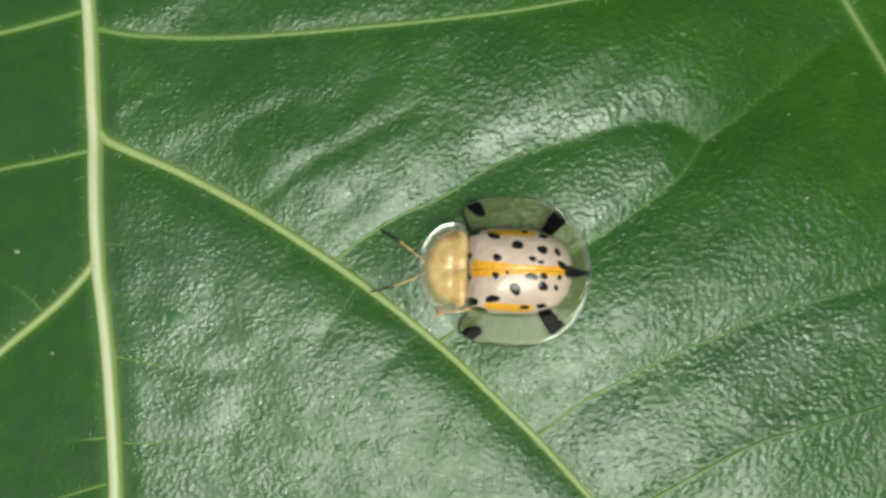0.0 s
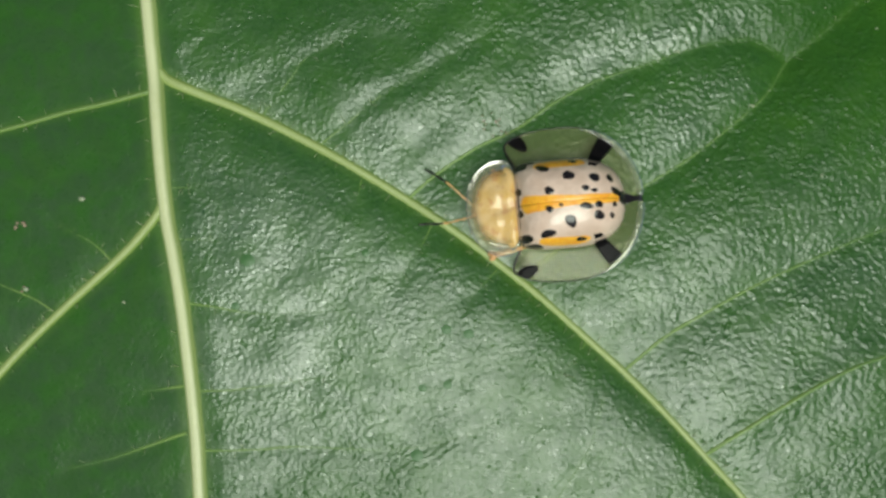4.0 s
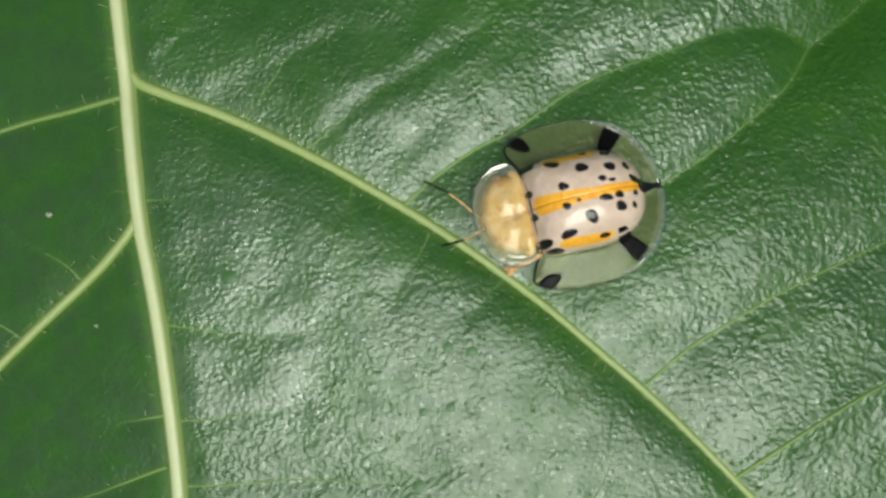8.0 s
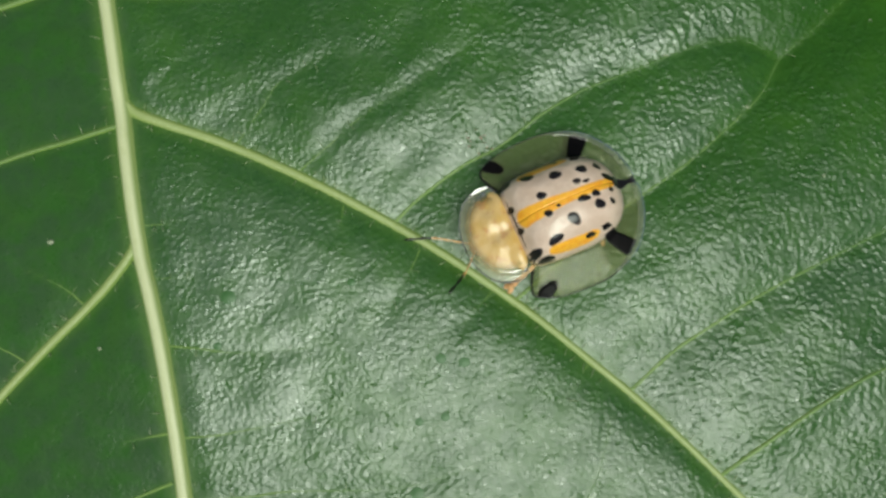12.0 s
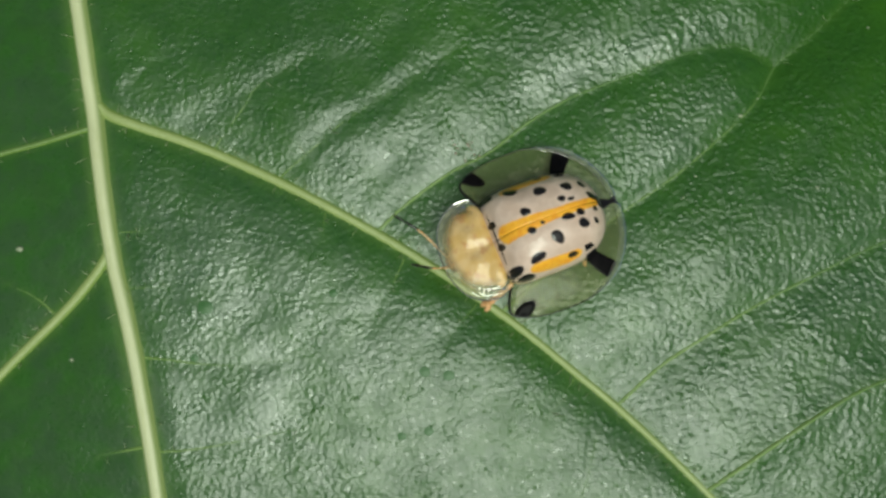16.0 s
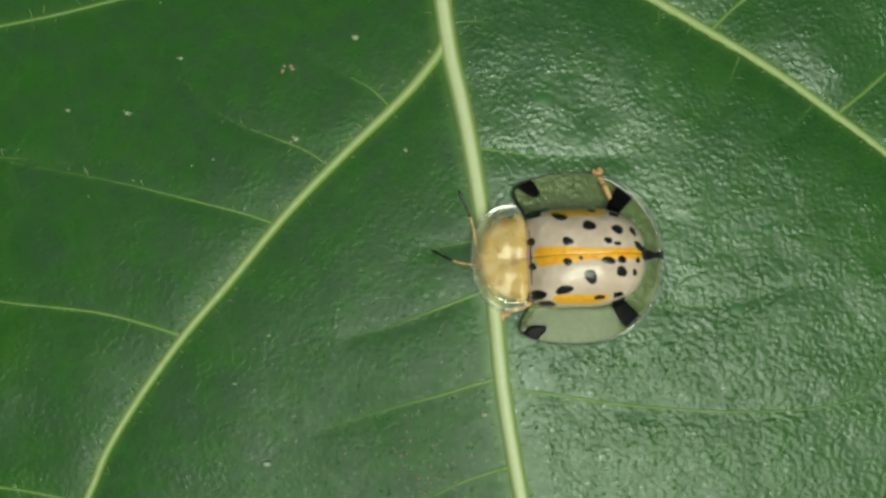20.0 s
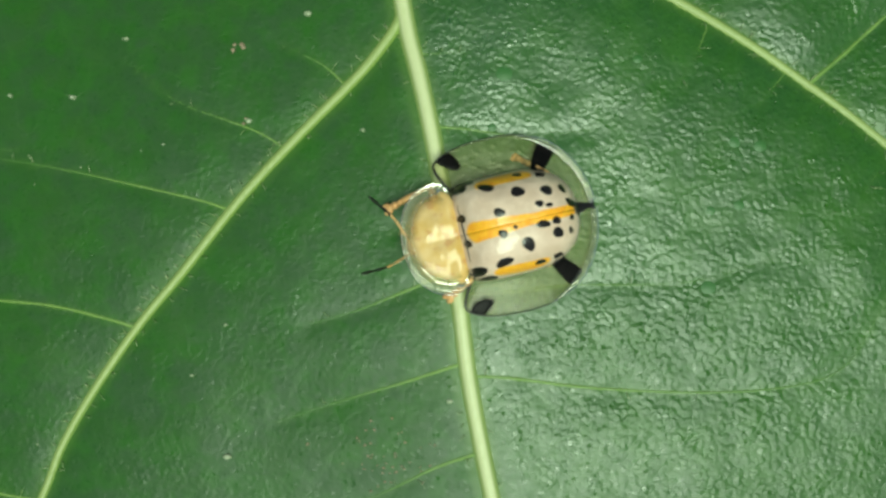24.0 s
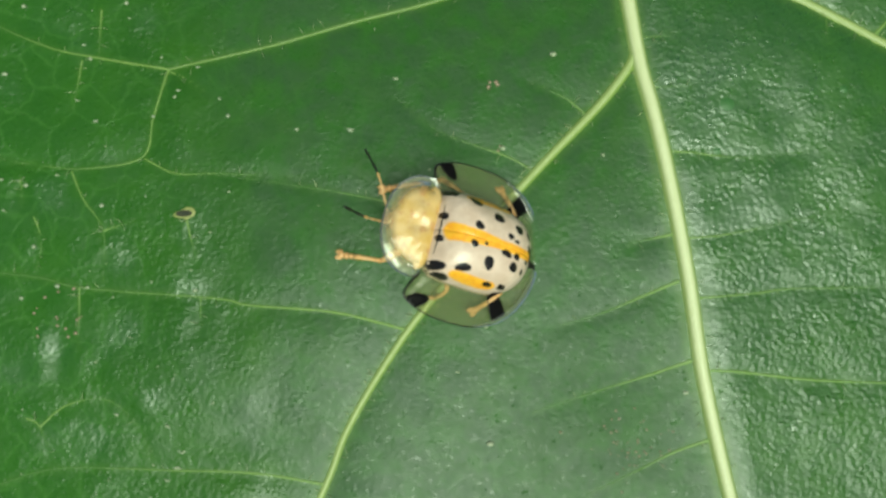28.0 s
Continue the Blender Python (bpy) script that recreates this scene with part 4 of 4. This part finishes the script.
def make_wing_case(beetle, side, spots):
    """One wing case: opaque disc, clear rim and its black marks. side: 1 left, -1 right."""
    rows, cols, top, tint = 34, 60, [], []
    for i in range(rows):
        for j in range(cols):
            ang = math.pi * j / (cols - 1)
            c, s = math.cos(ang), math.sin(ang)
            r = disc_radius(c, s) * (1 - (1 - i / (rows - 1)) ** 1.0)
            x, y = DISC_X + r * c, max(r * s, 0.004) * side
            seam = -0.015 * math.exp(-(abs(y) / 0.06) ** 2)
            top.append((x, y, case_height(x, y) + seam))
            tint.append(orange_at(x, y))
    if side < 0:
        top = [top[i * cols + cols - 1 - j] for i in range(rows) for j in range(cols)]
        tint = [tint[i * cols + cols - 1 - j] for i in range(rows) for j in range(cols)]
    # counter-clockwise from above
    verts, faces = shell(top, 0.12, rows, cols)
    case = mesh_part("wing_case", verts, [f[::-1] for f in faces], SHELL, beetle, "glossy cream wing case with orange bands and black spots")
    add_values(case, "orange", tint * 2)
    rows, cols, top = 18, 96, []
    for i in range(rows):
        q = i / (rows - 1)
        for j in range(cols):
            ang = math.pi * j / (cols - 1)
            c, s = math.cos(ang), math.sin(ang)
            inner, outer = disc_radius(c, s) * 0.985, rim_radius(c, s)
            r = inner + (outer - inner) * q
            x, y = DISC_X + r * c, max(r * s, 0.01) * side
            top.append((x, y, case_height(x, y) - (0.05 if i == 0 else 0)))
    verts, faces = shell(top, 0.10, rows, cols)
    clear = mesh_part("clear_rim", verts, faces if side < 0 else [f[::-1] for f in faces], GLASS, case, "glassy clear yellowish rim")
    clear.visible_shadow = False      # daylight passes the clear rim
    edge = [(DISC_X + rim_radius(math.cos(a), math.sin(a)) * math.cos(a), rim_radius(math.cos(a), math.sin(a)) * math.sin(a) * side) for a in
            np.linspace(radians(38), radians(118), 80)]
    line = [(x, y, case_height(x, y) - 0.03) for x, y in edge]
    verts, faces = tube(line, [max(0.045, 0.11 - 0.003 * k) for k in range(80)], 6)
    mesh_part("dark_edge", verts, faces, BLACK, case)
    for k, (x, y, a, b, turn) in enumerate(spots):
        spot(case, x, y, a * 1.12, b * 1.12, turn, 100 + k + (50 if side > 0 else 0))
    spot(case, 3.15, 4.9 * side, 0.92, 0.54, 34 * side, 160 + side, "rim_patch", 0.05, BLACK_RIM)
    way = [(DISC_X + rim_radius(math.cos(a), math.sin(a)) * math.cos(a), rim_radius(math.cos(a), math.sin(a)) * math.sin(a) * side) for a in
           np.linspace(radians(104), radians(179), 90)]
    line = [(x * 0.985, y * 0.985, case_height(x, y) + 0.02) for x, y in way]
    mesh_part("rim_bead", *tube(line, [0.05 + 0.21 * min(1.0, k / 25) if k < 87 else 0.10 for k in range(90)], 14, flat=0.32), BEAD, case, "clear glinting bead along the rim")
    rim_band(case, side, 117.5, 132.5, -0.35, 0.92, slant=2)
    return case


def make_shield(beetle):
    """The shield over the fore body: amber disc with a clear rim."""
    rows, cols, top = 20, 64, []

    def outline(c, s, ahead, back, wide, front, rear):
        """A D: rounded ahead, nearly straight behind."""
        n = front if c > 0 else rear
        return ((abs(c) / (ahead if c > 0 else back)) ** n + (abs(s) / wide) ** n) ** (-1 / n)

    for i in range(rows):
        q = i / (rows - 1)
        for j in range(cols):
            ang = 2 * math.pi * j / cols
            c, s = math.cos(ang), math.sin(ang)
            r = outline(c, s, 2.45, 1.0, 3.0, 2.2, 3.6) * q
            x, y = 4.45 + r * c, r * s
            dome = 0.5 * max(0.0, 1 - q**2.0) ** 0.9
            lumps = 0.20 * math.exp(-((x - 5.0) / 0.5) ** 2 - ((abs(y) - 1.0) / 0.55) ** 2) - 0.16 * math.exp(-((x - 4.3) / 0.9) ** 2 - (y / 0.4) ** 2) \
                + 0.14 * math.exp(-((x - 4.0) / 0.45) ** 2 - ((abs(y) - 2.0) / 0.5) ** 2)
            top.append((x, y, 1.9 + dome + 0.35 * max(0.0, 4.7 - x) + lumps * (1 - q**4)))
    faces = [f[::-1] for f in grid_faces(rows, cols, closed=True)]
    shield = mesh_part("shield", top, [f[::-1] for f in faces], AMBER, beetle, "glossy amber-yellow shield behind the head")
    add_values(shield, "border", [(0.0 if x < 4.2 else 1.0) * i / (rows - 1) + (i / (rows - 1) * 0.8 if x < 4.2 else 0.0) for i in range(rows) for x, _, _ in top[i * cols:(i + 1) * cols]])
    rows, cols, top = 12, 72, []
    for i in range(rows):
        q = i / (rows - 1)
        for j in range(cols):
            ang = 2 * math.pi * j / cols
            c, s = math.cos(ang), math.sin(ang)
            r = outline(c, s, 2.05, 0.96, 2.85, 2.2, 3.6)
            xi, yi = 4.45 + r * c, r * s
            r = outline(c, s, 2.8, 1.0, 3.55, 2.2, 3.0)
            xo, yo = 4.45 + r * c, r * s
            x, y = xi + (xo - xi) * q, yi + (yo - yi) * q
            top.append((x, y, 1.92 + 0.35 * max(0.0, 4.7 - xi) * (1 - q) - 0.36 * q + 0.26 * max(0.0, (q - 0.55) / 0.45) ** 2 + (0.1 if i == 0 else 0)))
    n = len(top)
    verts = top + [(x, y, z - 0.1) for x, y, z in top]
    faces = grid_faces(rows, cols, closed=True)
    faces = faces + [tuple(n + i for i in f[::-1]) for f in faces]
    last = (rows - 1) * cols
    faces += [(last + (j + 1) % cols, last + j, n + last + j, n + last + (j + 1) % cols) for j in range(cols)]
    mesh_part("clear_shield_rim", verts, faces, GLASS_FRONT, shield, "glassy clear rim of the shield")
    line = [(3.42 - 0.012 * abs(y) ** 3 * 0.5, y, max(case_height(3.42, y), 2.0) + 0.04 - 0.05 * abs(y)) for y in np.linspace(-2.95, 2.95, 30)]
    mesh_part("dark_seam", *tube(line, [0.055] * 30, 6), BLACK, shield, "thin dark line behind the shield")


def make_antenna(beetle, side):
    pts = spline(((0, 0, 0), (1.2, 0.3 * side, 0.2), (2.7, 0.65 * side, 0.25), (4.7, 0.8 * side, -0.1)), 0.16)
    cut = int(len(pts) * 0.62)
    beads = [1 + 0.22 * math.sin(i * 1.3) for i in range(len(pts))]
    base = (6.65, 0.3 * side, 0.9)
    verts, faces = tube(pts[:cut + 1], [0.06 * b for b in beads[:cut + 1]], 8)
    feeler = mesh_part("antenna", verts, faces, LIMB, beetle, "thin orange antenna with a black tip", at=base)
    verts, faces = tube(pts[cut:], [0.085 * b for b in beads[cut:]], 8)
    mesh_part("antenna_tip", verts, faces, BLACK, feeler)
    return feeler


def make_leg(beetle, hip, thigh_long, shin_long):
    """A leg along +x from its hip: the thigh, and the shin with its padded two-lobed foot, which turns at the knee."""
    thigh = tube([(thigh_long * k / 6, 0, 0.10 * math.sin(math.pi * k / 6)) for k in range(7)], (0.17, 0.24, 0.30, 0.31, 0.28, 0.22, 0.17), 10)
    leg = mesh_part("leg", *thigh, LIMB, beetle, "short orange leg", at=hip)
    cut = shin_long * 0.62
    lower = tube([(cut * k / 5, 0, 0.12 * math.sin(math.pi * k / 5)) for k in range(6)], (0.15, 0.14, 0.14, 0.16, 0.19, 0.21), 10)
    shin = mesh_part("shin", *lower, LIMB, leg, "slim orange shin", at=(thigh_long, 0, 0))
    step = (shin_long - cut) / 3
    pads = [ball((cut + step * (k + 0.4), 0, -0.06 * k), (step * 0.62, 0.20 + 0.05 * k, 0.15), 6, 10) for k in range(3)]
    pads += [ball((shin_long - 0.1, 0.2 * e, -0.16), (0.30, 0.19, 0.12), 6, 10) for e in (1, -1)]
    mesh_part("foot", *join(*pads), FOOT, shin, "padded orange foot")
    return leg, shin


def make_beetle():
    beetle = tagged(new("tortoise_beetle"), "tortoise beetle with clear rim, cream and orange black-spotted wing cases", "beetle")
    left = make_wing_case(beetle, 1, LEFT_SPOTS)
    make_wing_case(beetle, -1, RIGHT_SPOTS)
    top = []
    for i in range(12):
        x = -3.7 - 2.1 * i / 11
        w = 0.20 + 0.32 * math.exp(-((x + 4.25) / 0.45) ** 2) + 0.05 * math.sin(i * 1.3) + 0.12 * max(0.0, -5.2 - x)
        for j in range(7):
            y = w * (j / 3 - 1)
            top.append((x, y, case_height(x, y) + 0.045))
    verts, faces = shell(top, 0.08, 12, 7)
    mesh_part("tail_patch", verts, faces, BLACK, left)
    make_shield(beetle)
    mesh_part("belly", *ball((-0.2, 0, 1.5), (4.0, 2.75, 0.9), 12, 24), BELLY, beetle, "amber belly")
    mesh_part("fore_body", *ball((4.4, 0, 1.35), (1.6, 2.0, 0.65), 10, 20), BELLY, beetle)
    head = mesh_part("head", *ball((6.3, 0, 0.95), (0.65, 0.7, 0.5), 10, 16), HEAD, beetle, "pinkish brown head")
    for s in (1, -1):
        mesh_part("eye", *ball((6.5, 0.55 * s, 1.05), (0.27, 0.22, 0.28)), EYE, head, "dark eye")
    feelers = [make_antenna(beetle, s) for s in (1, -1)]
    legs = []
    for s in (1, -1):
        for hip_x, hip_y, thigh, shin in ((4.4, 1.2, 2.4, 3.3), (1.6, 1.5, 2.2, 2.7), (-1.2, 1.5, 2.3, 2.9)):
            legs.append(((hip_x, hip_y * s, 0.75), thigh, shin, *make_leg(beetle, (hip_x, hip_y * s, 0.75), thigh, shin)))
    return beetle, feelers, legs


beetle, feelers, legs = make_beetle()

BEETLE_PATH = (
    (0, 33.46, 1.99, 0.55, 0.7, 4.6, 181.4),
    (0.5, 31.74, 2.03, 0.43, 0.8, 14.3, 186.9),
    (1, 31.18, 1.94, 0.61, 3.7, 9.8, 190.3),
    (1.5, 30.89, 1.90, 0.46, 1.0, 9.8, 188.6),
    (2, 30.72, 2.01, 0.58, -3.4, 10.6, 187.8),
    (2.5, 30.92, 2.04, 0.50, -1.4, 7.4, 188.2),
    (4.5, 30.92, 1.59, 0.48, 1.5, 2.0, 185.5),
    (5, 31.05, 1.90, 1.04, 11.6, -2.2, 191.6),
    (5.5, 31.29, 1.96, 0.76, 6.9, 2.0, 192.7),
    (6, 31.41, 1.99, 0.73, 4.8, 2.0, 193.7),
    (6.5, 31.25, 1.93, 0.81, 7.5, 0.8, 193.5),
    (7, 31.29, 1.93, 0.70, 5.7, 1.8, 193.1),
    (7.5, 31.29, 1.87, 0.73, 5.9, 1.8, 192.7),
    (8, 31.24, 1.92, 0.58, 3.5, 1.2, 192.5),
    (8.5, 31.20, 1.76, 0.60, 4.5, 0.1, 192.7),
    (9, 31.31, 1.86, 0.61, 3.9, 0.4, 192.4),
    (9.5, 31.20, 1.85, 0.52, 1.8, -2.1, 192.6),
    (10, 31.19, 1.88, 0.54, 2.5, -0.7, 192.6),
    (10.5, 31.29, 1.87, 0.56, 3.0, -0.0, 192.6),
    (11, 31.33, 1.85, 0.67, 3.8, 1.1, 192.9),
    (11.5, 31.27, 1.87, 0.59, 3.2, -0.5, 193.2),
    (12, 31.06, 2.15, 0.86, 9.0, 0.4, 201.4),
    (12.5, 30.86, 2.47, 0.58, 5.2, 0.1, 206.0),
    (14.5, 30.40, 1.90, 1.00, 10.8, -3.6, 203.7),
    (15, 30.42, 1.93, 1.04, 11.1, -6.1, 203.1),
    (15.5, 30.34, 1.69, 0.91, 9.4, -6.9, 200.1),
    (16, 30.43, 1.70, 0.93, 9.9, -4.1, 199.4),
    (16.5, 28.80, 0.82, 1.04, 13.1, -10.4, 209.3),
    (17, 23.16, -3.19, 0.76, 10.4, -9.7, 212.9),
    (17.5, 16.51, -7.97, 0.53, 8.8, -3.9, 214.3),
    (18, 13.62, -10.30, 0.45, 9.9, -3.0, 224.5),
    (18.5, 12.42, -11.34, 0.46, 8.2, 3.1, 221.0),
    (19, 9.86, -13.86, 0.29, 4.9, -5.7, 190.0),
    (19.5, 9.36, -14.20, 0.26, 4.9, -3.7, 180.0),
    (20, 9.17, -14.09, 0.15, 3.2, -0.8, 181.5),
    (20.5, 8.97, -14.05, 0.28, 5.5, -2.0, 179.8),
    (21, 8.55, -13.99, 0.16, 4.2, -1.5, 176.3),
    (21.5, 8.39, -14.05, 0.25, 4.8, 1.0, 172.1),
    (23.5, 8.33, -13.14, 0.16, -1.5, -0.6, 184.4),
    (24, 7.04, -13.06, 0.14, -1.2, -6.1, 191.8),
    (24.5, 1.53, -13.13, 0.62, -2.2, -15.6, 183.9),
    (25, -5.42, -12.73, 1.59, 7.4, -26.9, 174.4),
    (25.5, -9.68, -12.79, 1.61, 11.4, -27.0, 166.6),
    (26, -13.77, -12.68, 2.06, 15.4, -32.6, 159.3),
    (26.5, -13.25, -13.08, 1.43, 16.3, -24.7, 154.2),
    (27, -13.02, -13.25, 1.58, 10.6, -27.1, 159.4),
    (27.5, -13.04, -13.29, 1.49, 12.4, -25.3, 158.4),
    (28, -13.16, -13.13, 1.29, 9.2, -22.9, 160.4),
)

# seconds, bearing from straight ahead and dip of the left antenna, then of the right one
ANTENNAE = ((0, 20, -8, -33, 0), (1.3, 8, -20, -45, -5), (2.5, 10, -25, -42, -5), (5, 0, -40, -42, -5), (6, 5, -50, -38, 0), (8, 11, -50, -45, -10), (9.5, 20, -45, -38, -10),
            (11, 38, -45, -27, -12), (12.5, 35, -40, -25, -10), (14.5, 5, -55, -45, -15), (16, -18, -58, -57, -15), (17, 25, -50, -45, -5), (17.5, 32, -48, -40, 0),
            (18, 50, -45, -38, -25), (19, 10, -50, -60, -25), (20, -20, -48, -72, -25), (21.5, -30, -45, -76, -25), (23.5, -5, -45, -60, -35), (24, 5, -45, -55, -40),
            (25, 8, -40, -46, -10), (26, 5, -38, -52, 0), (27, 2, -38, -58, 5), (28, 4, -38, -56, 5))
# where each foot stands, in the beetle's own space: seconds, ahead, to its left, up
FEET = {
    "fore_left": ((0, 5.9, 3.4, 0.15), (16.1, 5.5, 3.6, 0.15), (17.0, 6.4, 3.1, 0.2), (18.0, 5.3, 3.7, 0.15), (23.6, 5.6, 3.8, 0.15), (24.1, 5.6, 3.9, 0.0),
                  (24.5, 6.9, 3.6, -0.8), (25.0, 7.6, 3.3, -2.0), (25.6, 8.4, 3.0, -2.3), (28, 8.5, 2.9, -2.35)),
    "middle_left": ((0, 1.0, 3.0, 0.15), (24.3, 1.0, 3.1, 0.1), (25.2, 0.6, 4.2, -2.0), (28, 0.6, 4.2, -2.3)),
    "hind_left": ((0, -1.8, 3.0, 0.15), (16.3, -2.4, 3.2, 0.15), (17.2, -4.6, 3.9, 0.15), (17.8, -4.6, 3.9, 0.15), (18.5, -2.0, 3.1, 0.15), (24.3, -1.8, 3.2, 0.15),
                  (25.2, -1.7, 4.6, 0.0), (28, -1.7, 4.6, 0.0)),
    "fore_right": ((0, 5.2, -2.9, 0.15), (16.2, 5.2, -2.9, 0.15), (17.0, 7.1, -2.0, 0.15), (18.2, 7.3, -1.9, 0.15), (18.8, 5.2, -2.9, 0.15), (23.5, 5.6, -2.8, 0.15),
                   (24.0, 7.1, -2.7, 0.1), (24.5, 6.9, -3.0, -0.5), (25.0, 6.4, -3.3, -0.8), (25.6, 7.0, -2.4, -1.1), (28, 7.0, -2.3, -1.15)),
    "middle_right": ((0, 1.0, -3.0, 0.15), (24.3, 1.0, -3.2, 0.1), (25.2, 2.6, -4.9, -1.5), (28, 2.6, -4.9, -1.6)),
    "hind_right": ((0, -1.8, -3.0, 0.15), (18.3, -1.8, -3.2, 0.4), (18.8, -1.7, -6.0, 0.8), (23.4, -1.7, -6.0, 0.8), (24.1, -1.8, -4.2, 0.15), (25.0, -1.6, -5.0, 0.2),
                   (28, -1.6, -5.2, 0.3)),
}
WALKS = ((16.1, 18.6), (23.7, 26.0))


def foot_at(name, order, t):
    """The foot's place at a time; while the beetle walks, the feet step in turn."""
    rows = FEET[name]
    place = Vector([float(np.interp(t, [r[0] for r in rows], [r[k] for r in rows])) for k in (1, 2, 3)])
    for start, end in WALKS:
        if start < t < end:
            going = min(1.0, (t - start) / 0.3, (end - t) / 0.3)
            beat = 2 * math.pi * 2.2 * t + math.pi * (order % 2)
            place += Vector((0.55 * math.sin(beat), 0.0, 0.25 * max(0.0, math.cos(beat)))) * going
    return place


def aimed(origin, way):
    """The pose at origin whose x axis points along way, its z axis kept upward."""
    ahead = way.normalized()
    side = Vector((0, 0, 1)).cross(ahead).normalized()
    above = ahead.cross(side)
    return Matrix.Translation(origin * MM) @ Matrix((ahead, side, above)).transposed().to_4x4()


def bend_leg(hip, foot, thigh, shin):
    """Poses of thigh and shin, the shin's in the thigh's space, so that the foot reaches its place with the knee held outward."""
    hip = Vector(hip)
    way = foot - hip
    far = min(max(way.length, abs(thigh - shin) + 0.05), thigh + shin - 0.02)
    way = way.normalized()
    along = (far * far + thigh * thigh - shin * shin) / (2 * far)
    rise = math.sqrt(max(0.0, thigh * thigh - along * along))
    out = Vector((-0.5, 1.0 if hip.y > 0 else -1.0, 0.1))
    out = (out - way * out.dot(way)).normalized()
    knee = hip + way * along + out * rise
    upper = aimed(hip, knee - hip)
    return upper, upper.inverted() @ aimed(knee, hip + way * far - knee)


def motions():
    """The beetle rests on the leaf, turns, walks over two veins and the midrib, rests and walks on."""
    walk(beetle, [(t, pose(x * MM, y * MM, z * MM, rx, ry, rz)) for t, x, y, z, rx, ry, rz in BEETLE_PATH])
    for k, feeler in enumerate(feelers):
        x, y, z = feeler.location
        side = 1 - 2 * k
        walk(feeler, [(row[0], pose(x, y, z, 0, row[2 + 2 * k], row[1 + 2 * k] - 9 * side)) for row in ANTENNAE])
    times = [0.0, 8.0] + [16.0 + 0.1 * i for i in range(29)] + [21.0, 23.4] + [23.6 + 0.1 * i for i in range(25)] + [27.0, 28.0]
    for order, (name, (hip, thigh, shin_long, leg, shin)) in enumerate(zip(FEET, legs)):
        bent = [(t, *bend_leg(hip, foot_at(name, order, t), thigh, shin_long)) for t in times]
        walk(leg, [(t, upper) for t, upper, _ in bent])
        walk(shin, [(t, lower) for t, _, lower in bent])


motions()
